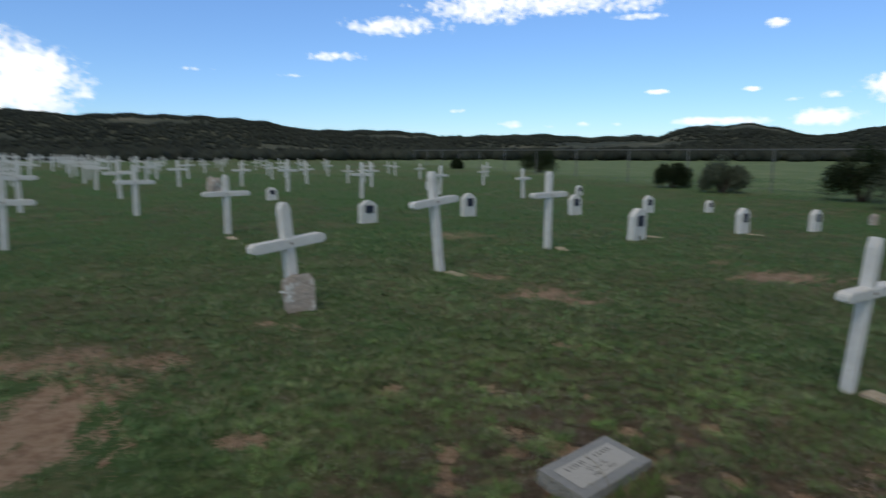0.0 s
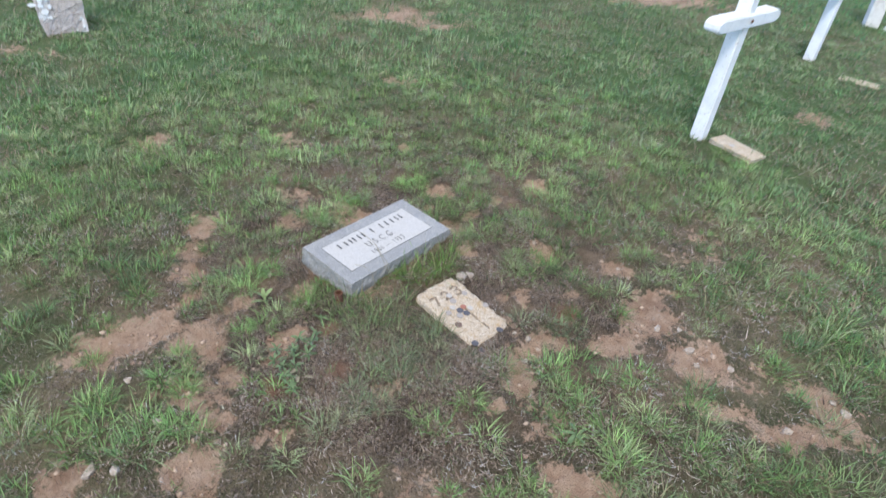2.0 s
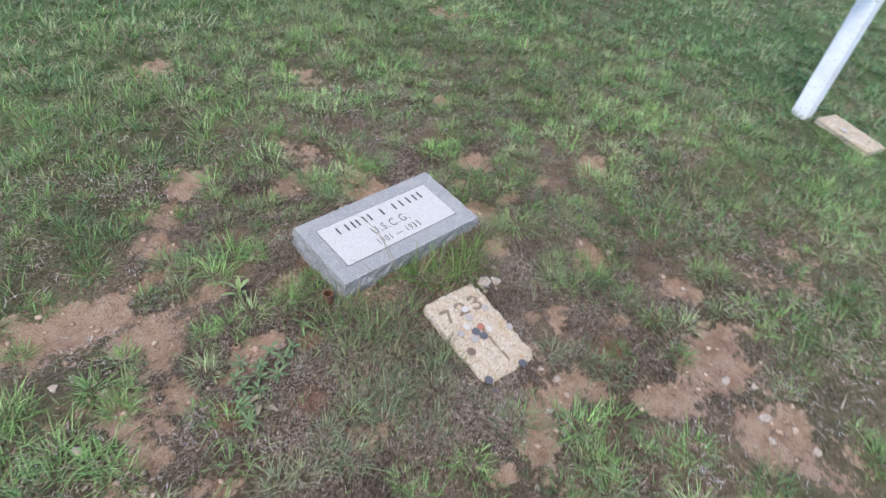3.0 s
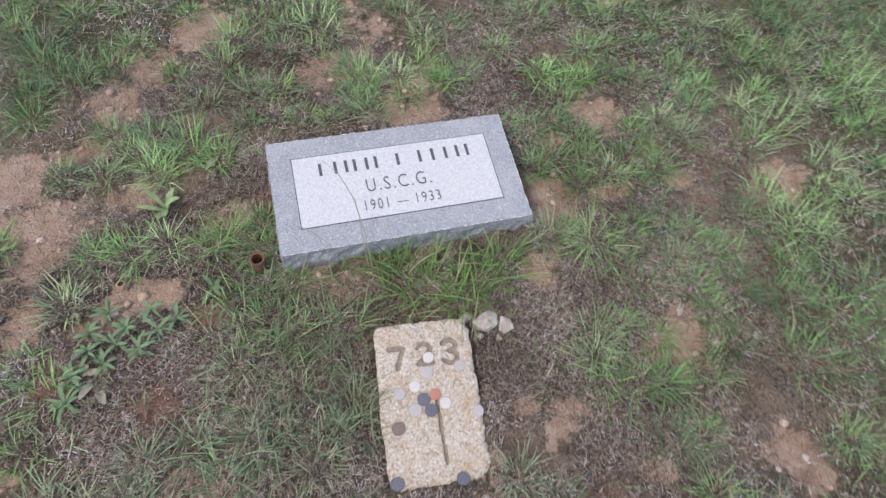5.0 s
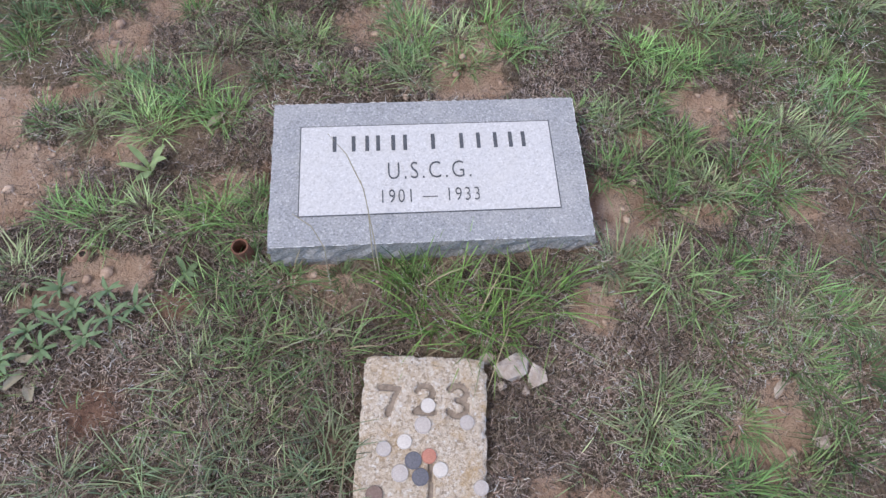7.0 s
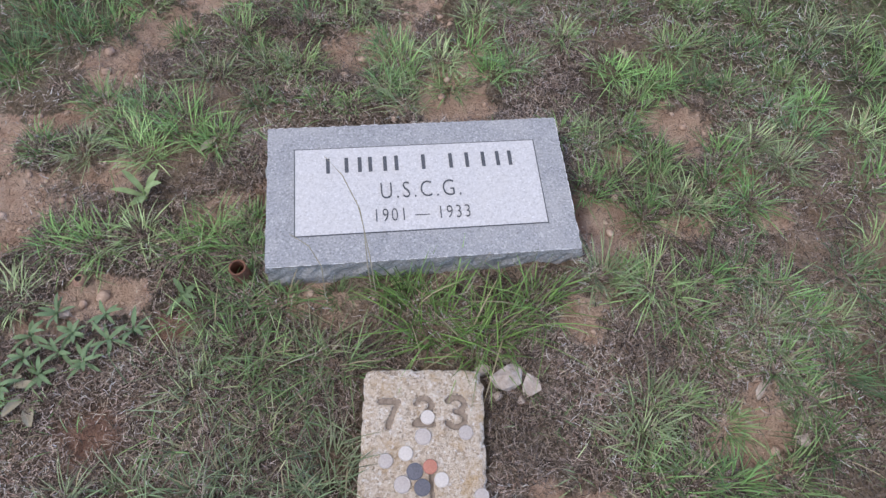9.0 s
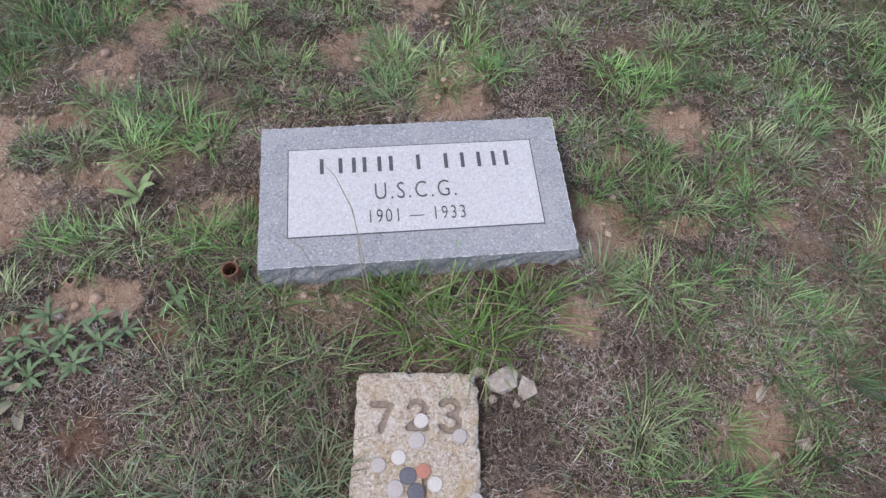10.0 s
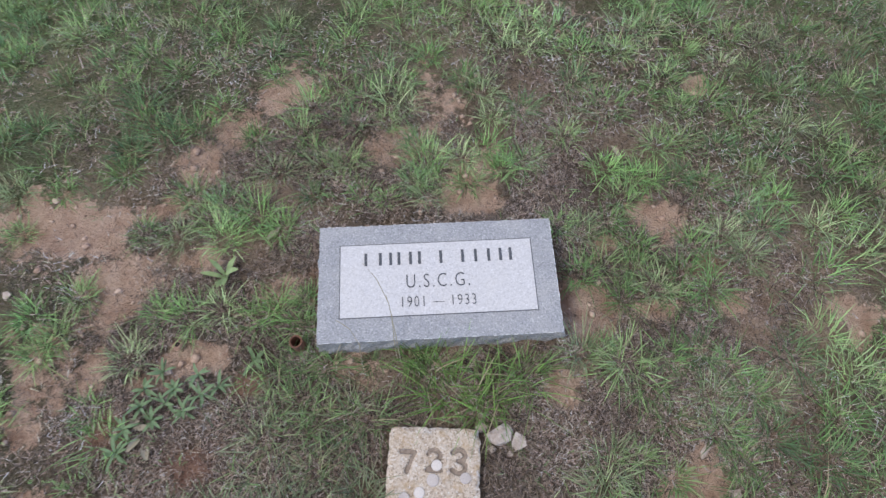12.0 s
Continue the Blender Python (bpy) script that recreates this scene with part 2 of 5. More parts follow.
def speckled(name, stops, scale, rough, fine=None, bump_d=0.001, bump_s=0.5, stain=None, obj=True, metal=0.0):
    """A surface with a fine grain, a broad stain and a small relief."""
    m, nt, b = material(name)
    v = place_of(nt, obj)
    n1 = noise_tex(nt, scale, 5.0, 0.7, v)
    c = ramp(nt, n1.outputs["Fac"], stops)
    if stain:
        n2 = noise_tex(nt, stain[0], 4.0, 0.6, v)
        f = ramp(nt, n2.outputs["Fac"], [(stain[1], (0, 0, 0)), (stain[2], (1, 1, 1))])
        c = mixc(nt, f, c, stain[3])
    link(nt, c, b.inputs["Base Color"])
    b.inputs["Roughness"].default_value, b.inputs["Metallic"].default_value = rough, metal
    n3 = noise_tex(nt, fine or scale * 2, 3.0, 0.6, v)
    bump(nt, b, n3.outputs["Fac"], bump_s, bump_d)
    return m


def sum_of(nt, a, b):
    n = nt.nodes.new("ShaderNodeMath")
    n.operation = "ADD"
    link(nt, a, n.inputs[0])
    n.inputs[1].default_value = b
    return n.outputs[0]


def ground_material():
    m, nt, b = material("earth_and_turf")
    v = place_of(nt, False)
    att = nt.nodes.new("ShaderNodeAttribute")
    att.attribute_name = "cover"
    sep = nt.nodes.new("ShaderNodeSeparateColor")
    link(nt, att.outputs["Color"], sep.inputs[0])
    big, mid, fine = noise_tex(nt, 2.2, 5, 0.6, v), noise_tex(nt, 22, 5, 0.65, v), noise_tex(nt, 190, 4, 0.7, v)
    soil = ramp(nt, mid.outputs["Fac"], [(0.28, (0.40, 0.248, 0.165)), (0.5, (0.58, 0.41, 0.295)), (0.75, (0.70, 0.535, 0.41))])
    damp = noise_tex(nt, 7.0, 4, 0.6, v)
    soil = mixc(nt, ramp(nt, damp.outputs["Fac"], [(0.36, (0.5, 0.5, 0.5)), (0.48, (0, 0, 0))]), soil, (0.24, 0.135, 0.09))
    soil = mixc(nt, ramp(nt, fine.outputs["Fac"], [(0.45, (0, 0, 0)), (0.75, (0.5, 0.5, 0.5))]), soil, (0.50, 0.375, 0.27))
    soil = mixc(nt, ramp(nt, fine.outputs["Fac"], [(0.28, (0.7, 0.7, 0.7)), (0.44, (0, 0, 0))]), soil, (0.17, 0.098, 0.065))
    litter = ramp(nt, fine.outputs["Fac"], [(0.30, (0.022, 0.015, 0.011)), (0.5, (0.105, 0.073, 0.056)), (0.70, (0.35, 0.285, 0.235))])
    tone = noise_tex(nt, 13, 5, 0.7, v)
    litter = mixc(nt, ramp(nt, tone.outputs["Fac"], [(0.42, (0, 0, 0)), (0.62, (0.5, 0.5, 0.5))]), litter, (0.25, 0.165, 0.12))
    litter = mixc(nt, ramp(nt, big.outputs["Fac"], [(0.46, (0, 0, 0)), (0.66, (0.55, 0.55, 0.55))]), litter, soil)
    turf = ramp(nt, fine.outputs["Fac"], [(0.25, (0.046, 0.09, 0.034)), (0.5, (0.104, 0.19, 0.068)), (0.78, (0.20, 0.275, 0.12))])
    turf2 = ramp(nt, mid.outputs["Fac"], [(0.3, (0.062, 0.12, 0.045)), (0.55, (0.118, 0.20, 0.076)), (0.75, (0.23, 0.25, 0.145))])
    turf = mixc(nt, 0.5, turf, turf2)
    thin = noise_tex(nt, 1.25, 5, 0.7, v)
    turf = mixc(nt, ramp(nt, thin.outputs["Fac"], [(0.54, (0, 0, 0)), (0.70, (0.4, 0.4, 0.4))]), turf, mixc(nt, 0.5, litter, soil))
    c = mixc(nt, sep.outputs["Green"], litter, turf)
    field = nt.nodes.new("ShaderNodeAttribute")
    field.attribute_name = "field"
    meadow = noise_tex(nt, 0.35, 5, 0.65, v)
    c = mixc(nt, field.outputs["Fac"], c, ramp(nt, meadow.outputs["Fac"], [(0.3, (0.14, 0.215, 0.11)), (0.55, (0.19, 0.265, 0.135)), (0.75, (0.27, 0.30, 0.18))]))
    ragged = nt.nodes.new("ShaderNodeMath")
    ragged.operation = "MULTIPLY_ADD"
    link(nt, noise_tex(nt, 45, 5, 0.75, v).outputs["Fac"], ragged.inputs[0])
    ragged.inputs[1].default_value = 2.4
    link(nt, sep.outputs["Red"], ragged.inputs[2])
    c = mixc(nt, ramp(nt, sum_of(nt, ragged.outputs[0], -1.2), [(0.33, (0, 0, 0)), (0.56, (1, 1, 1))]), c, soil)
    wet = ramp(nt, mid.outputs["Fac"], [(0.3, (0.20, 0.11, 0.075)), (0.7, (0.36, 0.22, 0.15))])
    c = mixc(nt, sep.outputs["Blue"], c, wet)
    link(nt, c, b.inputs["Base Color"])
    b.inputs["Roughness"].default_value, b.inputs["Specular IOR Level"].default_value = 0.95, 0.15
    h = nt.nodes.new("ShaderNodeMath")
    h.operation = "ADD"
    link(nt, mid.outputs["Fac"], h.inputs[0])
    link(nt, fine.outputs["Fac"], h.inputs[1])
    bump(nt, b, h.outputs[0], 1.0, 0.02)
    return m


def blade_material(name, rough=0.55, trans=0.25):
    m, nt, b = material(name)
    att = nt.nodes.new("ShaderNodeAttribute")
    att.attribute_name = "tint"
    n = noise_tex(nt, 60, 3, 0.6, place_of(nt, False))
    c = mixc(nt, ramp(nt, n.outputs["Fac"], [(0.4, (0, 0, 0)), (0.75, (0.12, 0.12, 0.12))]), att.outputs["Color"], (0.33, 0.29, 0.17))
    link(nt, c, b.inputs["Base Color"])
    b.inputs["Roughness"].default_value = rough
    b.inputs["Specular IOR Level"].default_value = 0.25
    b.inputs["Subsurface Weight"].default_value = 0.0
    tr = nt.nodes.new("ShaderNodeBsdfTranslucent")
    link(nt, c, tr.inputs["Color"])
    mx = nt.nodes.new("ShaderNodeMixShader")
    mx.inputs[0].default_value = trans
    link(nt, b.outputs[0], mx.inputs[1])
    link(nt, tr.outputs[0], mx.inputs[2])
    link(nt, mx.outputs[0], nt.nodes["Material Output"].inputs["Surface"])
    return m


def island_material(name, lo, hi, rough=0.7, scale=30, trans=0.0):
    """Foliage or stones that differ from piece to piece."""
    m, nt, b = material(name)
    g = nt.nodes.new("ShaderNodeNewGeometry")
    c = ramp(nt, g.outputs["Random Per Island"], [(0.0, lo), (1.0, hi)])
    n = noise_tex(nt, scale, 4, 0.6, g.outputs["Position"])
    c = mixc(nt, 0.45, c, ramp(nt, n.outputs["Fac"], [(0.3, tuple(0.5 * x for x in lo)), (0.7, tuple(min(1, 1.2 * x) for x in hi))]))
    link(nt, c, b.inputs["Base Color"])
    b.inputs["Roughness"].default_value, b.inputs["Specular IOR Level"].default_value = rough, 0.2
    if trans:
        tr = nt.nodes.new("ShaderNodeBsdfTranslucent")
        link(nt, c, tr.inputs["Color"])
        mx = nt.nodes.new("ShaderNodeMixShader")
        mx.inputs[0].default_value = trans
        link(nt, b.outputs[0], mx.inputs[1])
        link(nt, tr.outputs[0], mx.inputs[2])
        link(nt, mx.outputs[0], nt.nodes["Material Output"].inputs["Surface"])
    return m


def white_paint(name, worn=0.62):
    m, nt, b = material(name)
    v = place_of(nt)
    n1, n2, n3 = noise_tex(nt, 7, 5, 0.65, v), noise_tex(nt, 90, 4, 0.6, v), noise_tex(nt, 3.0, 3, 0.5, v)
    c = ramp(nt, n1.outputs["Fac"], [(0.3, (0.74, 0.745, 0.75)), (0.55, (0.86, 0.86, 0.86)), (0.8, (0.89, 0.89, 0.88))])
    chip = ramp(nt, n2.outputs["Fac"], [(worn, (0, 0, 0)), (worn + 0.06, (0.8, 0.8, 0.8))])
    c = mixc(nt, chip, c, (0.42, 0.39, 0.35))
    c = mixc(nt, ramp(nt, n3.outputs["Fac"], [(0.5, (0, 0, 0)), (0.8, (0.35, 0.35, 0.35))]), c, (0.60, 0.57, 0.52))
    link(nt, c, b.inputs["Base Color"])
    b.inputs["Roughness"].default_value = 0.55
    bump(nt, b, n2.outputs["Fac"], 0.35, 0.004)
    return m


def granite(name, dark, mid, light, rough, bump_d):
    m, nt, b = material(name)
    v = place_of(nt)
    vo = nt.nodes.new("ShaderNodeTexVoronoi")
    vo.inputs["Scale"].default_value = 420
    link(nt, v, vo.inputs["Vector"])
    n1, n2, n3 = noise_tex(nt, 330, 3, 0.6, v), noise_tex(nt, 14, 4, 0.6, v), noise_tex(nt, 120, 2, 0.5, v)
    sep = nt.nodes.new("ShaderNodeSeparateColor")
    link(nt, vo.outputs["Color"], sep.inputs[0])
    c = ramp(nt, sep.outputs[0], [(0.0, dark), (0.35, mid), (0.85, mid), (1.0, light)])
    c = mixc(nt, 0.45, c, ramp(nt, n1.outputs["Fac"], [(0.3, dark), (0.55, mid), (0.72, light)]))
    c = mixc(nt, ramp(nt, n2.outputs["Fac"], [(0.45, (0, 0, 0)), (0.75, (0.3, 0.3, 0.3))]), c, (0.50, 0.49, 0.46))
    c = mixc(nt, ramp(nt, n3.outputs["Fac"], [(0.70, (0, 0, 0)), (0.76, (0.55, 0.55, 0.55))]), c, (0.72, 0.73, 0.74))
    link(nt, c, b.inputs["Base Color"])
    b.inputs["Roughness"].default_value = rough
    bump(nt, b, n1.outputs["Fac"], 0.3, bump_d)
    return m


EARTH = ground_material()
GRASS = blade_material("grass_blades")
THATCH = blade_material("dead_grass", 0.8, 0.1)
GRANITE = granite("steeled_granite", (0.13, 0.138, 0.145), (0.29, 0.30, 0.308), (0.51, 0.517, 0.522), 0.40, 0.0006)
PANEL = granite("frosted_granite", (0.35, 0.349, 0.344), (0.50, 0.499, 0.492), (0.64, 0.639, 0.63), 0.55, 0.0008)
GRANITE_ROUGH = granite("broken_granite", (0.10, 0.096, 0.088), (0.27, 0.262, 0.242), (0.50, 0.49, 0.455), 0.8, 0.003)
CHIP = speckled("fresh_broken_granite", [(0.3, (0.48, 0.48, 0.47)), (0.7, (0.68, 0.67, 0.65))], 200, 0.85)
CUT = speckled("cut_letters", [(0.3, (0.045, 0.05, 0.055)), (0.7, (0.10, 0.105, 0.115))], 300, 0.85)
def aggregate_concrete():
    """Weathered concrete: sand and small stones of several colours, rusty yellow stains, lime-white flecks."""
    m, nt, b = material("pale_aggregate_concrete")
    v = place_of(nt)
    grains = nt.nodes.new("ShaderNodeTexVoronoi")
    grains.inputs["Scale"].default_value = 330
    link(nt, v, grains.inputs["Vector"])
    sep = nt.nodes.new("ShaderNodeSeparateColor")
    link(nt, grains.outputs["Color"], sep.inputs[0])
    c = ramp(nt, sep.outputs[0], [(0.0, (0.22, 0.155, 0.10)), (0.14, (0.46, 0.355, 0.245)), (0.45, (0.64, 0.53, 0.395)), (0.8, (0.73, 0.645, 0.52)), (1.0, (0.86, 0.83, 0.77))])
    sand = noise_tex(nt, 420, 4, 0.7, v)
    c = mixc(nt, 0.4, c, ramp(nt, sand.outputs["Fac"], [(0.32, (0.30, 0.215, 0.14)), (0.5, (0.64, 0.53, 0.395)), (0.68, (0.80, 0.74, 0.65))]))
    rust = noise_tex(nt, 24, 5, 0.7, v)
    c = mixc(nt, ramp(nt, rust.outputs["Fac"], [(0.50, (0, 0, 0)), (0.70, (0.75, 0.75, 0.75))]), c, (0.50, 0.33, 0.15))
    lime = noise_tex(nt, 55, 4, 0.6, v)
    c = mixc(nt, ramp(nt, lime.outputs["Fac"], [(0.64, (0, 0, 0)), (0.70, (0.8, 0.8, 0.8))]), c, (0.80, 0.79, 0.77))
    soot = noise_tex(nt, 38, 5, 0.7, v)
    c = mixc(nt, ramp(nt, soot.outputs["Fac"], [(0.30, (0.55, 0.55, 0.55)), (0.42, (0, 0, 0))]), c, (0.24, 0.20, 0.16))
    link(nt, c, b.inputs["Base Color"])
    b.inputs["Roughness"].default_value = 0.92
    bump(nt, b, sand.outputs["Fac"], 1.0, 0.005)
    return m


CONCRETE = aggregate_concrete()
# darker than the block: the sunk digits' shade is put into the colour
DIGIT = speckled("shaded_recess", [(0.3, (0.15, 0.12, 0.095)), (0.7, (0.33, 0.275, 0.22))], 160, 0.95)
PAINT = white_paint("white_paint_on_timber")
MASONRY = white_paint("white_limewash", 0.66)
SLAB_GREY = speckled("aged_pale_board", [(0.3, (0.60, 0.57, 0.52)), (0.7, (0.80, 0.78, 0.74))], 20, 0.8, stain=(4, 0.5, 0.8, (0.45, 0.42, 0.37)))
PLAQUE = speckled("dark_plaque", [(0.3, (0.012, 0.016, 0.035)), (0.7, (0.03, 0.038, 0.075))], 40, 0.4)
ROCK = speckled("pale_rough_stone", [(0.3, (0.37, 0.315, 0.28)), (0.5, (0.53, 0.465, 0.425)), (0.75, (0.63, 0.575, 0.535))], 28, 0.9, 70, 0.02, 0.9, (9, 0.56, 0.62, (0.75, 0.74, 0.73)))
TAN_ROCK = speckled("tan_limestone", [(0.3, (0.27, 0.215, 0.165)), (0.7, (0.52, 0.455, 0.385))], 60, 0.9, 120, 0.004, 0.7)
PEBBLE = island_material("pebbles", (0.25, 0.155, 0.105), (0.54, 0.42, 0.32), 0.9, 200)
RUST = speckled("rust", [(0.3, (0.07, 0.03, 0.018)), (0.7, (0.20, 0.09, 0.05))], 200, 0.85)
SILVER = speckled("nickel_coin", [(0.3, (0.34, 0.305, 0.28)), (0.7, (0.48, 0.44, 0.405))], 500, 0.5, metal=0.35)
BRIGHT = speckled("bright_coin", [(0.3, (0.46, 0.425, 0.38)), (0.7, (0.60, 0.56, 0.51))], 500, 0.5, metal=0.2)
TARNISH = speckled("tarnished_coin", [(0.3, (0.075, 0.075, 0.09)), (0.7, (0.16, 0.16, 0.18))], 500, 0.55, metal=0.4)
COPPER = speckled("copper_coin", [(0.3, (0.32, 0.13, 0.09)), (0.7, (0.46, 0.21, 0.15))], 500, 0.5, metal=0.35)
BROWN = speckled("brown_coin", [(0.3, (0.12, 0.08, 0.065)), (0.7, (0.24, 0.17, 0.14))], 500, 0.6, metal=0.3)
STEEL = speckled("galvanised_steel", [(0.3, (0.15, 0.155, 0.16)), (0.7, (0.27, 0.275, 0.28))], 30, 0.6, metal=0.4)
POLE = speckled("weathered_pole_wood", [(0.3, (0.12, 0.10, 0.085)), (0.7, (0.24, 0.21, 0.18))], 12, 0.9)
PALE_POLE = speckled("pale_painted_pole", [(0.3, (0.48, 0.48, 0.47)), (0.7, (0.68, 0.68, 0.67))], 12, 0.7)
JUNIPER = island_material("juniper_leaves", (0.020, 0.034, 0.016), (0.042, 0.064, 0.028), 0.8, 3, 0.4)
SAGE = island_material("sage_leaves", (0.12, 0.15, 0.105), (0.19, 0.222, 0.158), 0.8, 3, 0.45)
BARK = speckled("bark", [(0.3, (0.06, 0.045, 0.035)), (0.7, (0.15, 0.12, 0.10))], 20, 0.95)
WOODLAND = island_material("far_woodland", (0.020, 0.028, 0.025), (0.052, 0.062, 0.050), 0.9, 0.05)
HILLSIDE = speckled("scrub_hillside", [(0.3, (0.022, 0.031, 0.020)), (0.48, (0.05, 0.062, 0.036)), (0.60, (0.11, 0.115, 0.07)), (0.72, (0.26, 0.235, 0.19))], 0.03, 1.0, 0.2, 1.0, 0.5, obj=False)
WEED = island_material("weed_leaves", (0.078, 0.135, 0.058), (0.155, 0.225, 0.11), 0.6, 60)
SEEDLING = island_material("seedling_leaves", (0.13, 0.215, 0.075), (0.24, 0.31, 0.135), 0.6, 60)
STRAW = speckled("dry_stalk", [(0.3, (0.20, 0.18, 0.12)), (0.7, (0.36, 0.32, 0.22))], 80, 0.8)


EARTH_CRUMB = speckled("crumbled_earth", [(0.3, (0.19, 0.105, 0.07)), (0.7, (0.37, 0.245, 0.17))], 180, 0.95)
# near-black burrow floor: the shade inside the hole, given as colour
HOLLOW = speckled("burrow_shade", [(0.3, (0.012, 0.008, 0.006)), (0.7, (0.03, 0.02, 0.015))], 180, 1.0)


# ---- mesh helpers ----
def part(name, bm, mat, parent=None, label="", smooth=False):
    me = bpy.data.meshes.new(name)
    bm.to_mesh(me)
    bm.free()
    me.materials.append(mat)
    if smooth:
        me.polygons.foreach_set("use_smooth", [True] * len(me.polygons))
    ob = new(name, me)
    ob.parent = parent
    if label:
        tagged(ob, label)
    return ob


def array_mesh(name, verts, tris, mat, colours=None, attribute="tint"):
    me = bpy.data.meshes.new(name)
    verts, tris = np.asarray(verts, np.float32), np.asarray(tris, np.int32)
    me.vertices.add(len(verts))
    me.vertices.foreach_set("co", verts.ravel())
    k = tris.shape[1]
    me.loops.add(tris.size)
    me.loops.foreach_set("vertex_index", tris.ravel())
    me.polygons.add(len(tris))
    me.polygons.foreach_set("loop_start", np.arange(0, tris.size, k, dtype=np.int32))
    me.update(calc_edges=True)
    if colours is not None:
        at = me.attributes.new(attribute, "FLOAT_COLOR", "POINT")
        at.data.foreach_set("color", np.c_[colours, np.ones(len(colours))].astype(np.float32).ravel())
    me.materials.append(mat)
    return new(name, me)


def box(size, mid=(0, 0, 0), bevel=0.0, seg=2):
    bm = bmesh.new()
    bmesh.ops.create_cube(bm, size=1)
    bmesh.ops.scale(bm, vec=size, verts=bm.verts)
    bmesh.ops.translate(bm, vec=mid, verts=bm.verts)
    if bevel:
        bmesh.ops.bevel(bm, geom=bm.edges[:], offset=bevel, segments=seg, affect="EDGES", profile=0.6)
    return bm


def slab(outline, depth, bevel=0.0):
    """An outline in x and z, pulled out along y, centred."""
    bm = bmesh.new()
    face = bm.faces.new([bm.verts.new((x, -depth / 2, z)) for x, z in outline])
    ext = bmesh.ops.extrude_face_region(bm, geom=[face])
    bmesh.ops.translate(bm, vec=(0, depth, 0), verts=[v for v in ext["geom"] if isinstance(v, bmesh.types.BMVert)])
    bmesh.ops.recalc_face_normals(bm, faces=bm.faces)
    if bevel:
        bmesh.ops.bevel(bm, geom=bm.edges[:], offset=bevel, segments=2, affect="EDGES")
    return bm


def rock_bm(size, seed, cuts=3, rough=0.18, freq=1.6):
    bm = bmesh.new()
    bmesh.ops.create_icosphere(bm, subdivisions=cuts, radius=0.5)
    for v in bm.verts:
        d = v.co.normalized()
        k = max(abs(c) for c in d)
        v.co = v.co * (0.55 + 0.45 / k) * 1.0
        v.co *= 1 + rough * noise.noise(d * freq + Vector((seed, 0, 0))) + rough * 0.4 * noise.noise(d * freq * 4 + Vector((0, seed, 0)))
        v.co = Vector((v.co.x * size[0], v.co.y * size[1], v.co.z * size[2]))
    return bm


def tube(points, radius, sides=6):
    bm = bmesh.new()
    rings = []
    for i, p in enumerate(points):
        p = Vector(p)
        d = (Vector(points[min(i + 1, len(points) - 1)]) - Vector(points[max(i - 1, 0)])).normalized()
        u = d.orthogonal().normalized()
        w = d.cross(u)
        r = radius[i] if isinstance(radius, (list, tuple)) else radius
        rings.append([bm.verts.new(p + r * (math.cos(t) * u + math.sin(t) * w)) for t in (2 * math.pi * k / sides for k in range(sides))])
    for r1, r2 in zip(rings, rings[1:]):
        for k in range(sides):
            bm.faces.new((r1[k], r1[(k + 1) % sides], r2[(k + 1) % sides], r2[k]))
    bm.faces.new(rings[0][::-1])
    bm.faces.new(rings[-1])
    bmesh.ops.recalc_face_normals(bm, faces=bm.faces)
    return bm


def empty(name, m, label, category, group=""):
    ob = new(name)
    ob.matrix_world = m
    ob.empty_display_size = 0.05
    return tagged(ob, label, category, group)


# ---- ground: one sheet to the horizon ----
def graded(lo, hi, fine_lo, fine_hi, step, grow):
    mid = list(np.arange(fine_lo, fine_hi + step / 2, step))
    up, s = [mid[-1]], step
    while up[-1] < hi:
        s = min(s * grow, 120)
        up.append(up[-1] + s)
    down, s = [mid[0]], step
    while down[-1] > lo:
        s = min(s * grow, 120)
        down.append(down[-1] - s)
    return np.array(down[:0:-1] + mid + up[1:])


def build_ground():
    xs, ys = graded(-2500, 2500, -1.2, 1.1, 0.015, 1.115), graded(-2500, 2500, -1.2, 1.0, 0.015, 1.115)
    gx, gy = np.meshgrid(xs, ys)
    x, y = gx.ravel(), gy.ravel()
    b, z = bareness(x, y), height_at(x, y)
    tuft = np.clip((np.hypot(x, y + 0.2) - 0.45) / 1.5, 0.12, 1) * np.clip(0.05 + 1.0 * fbm(x, y, 0.6, 40) + 0.6 * fbm(x, y, 2.6, 44, 2), 0.25, 1)
    n, m = len(xs), len(ys)
    i = (np.arange(m - 1)[:, None] * n + np.arange(n - 1)[None]).ravel()
    quads = np.c_[i, i + 1, i + n + 1, i + n]
    ob = array_mesh("ground", np.c_[x, y, z], quads, EARTH, np.c_[b, np.clip(tuft, 0, 1), dampness(x, y)], "cover")
    beyond = (x - 20.6) * 0.917 - (y + 0.4) * 0.40
    field = ob.data.attributes.new("field", "FLOAT", "POINT")
    field.data.foreach_set("value", (np.clip((beyond + 1.0) / 2.0, 0, 1) * np.clip((y + 1 - 0.02 * x) / 4, 0, 1)).astype(np.float32))
    ob.data.polygons.foreach_set("use_smooth", [True] * len(ob.data.polygons))
    tagged(ob, "dry tan earth with thin green turf and bare patches", "ground", kind="structure")


build_ground()


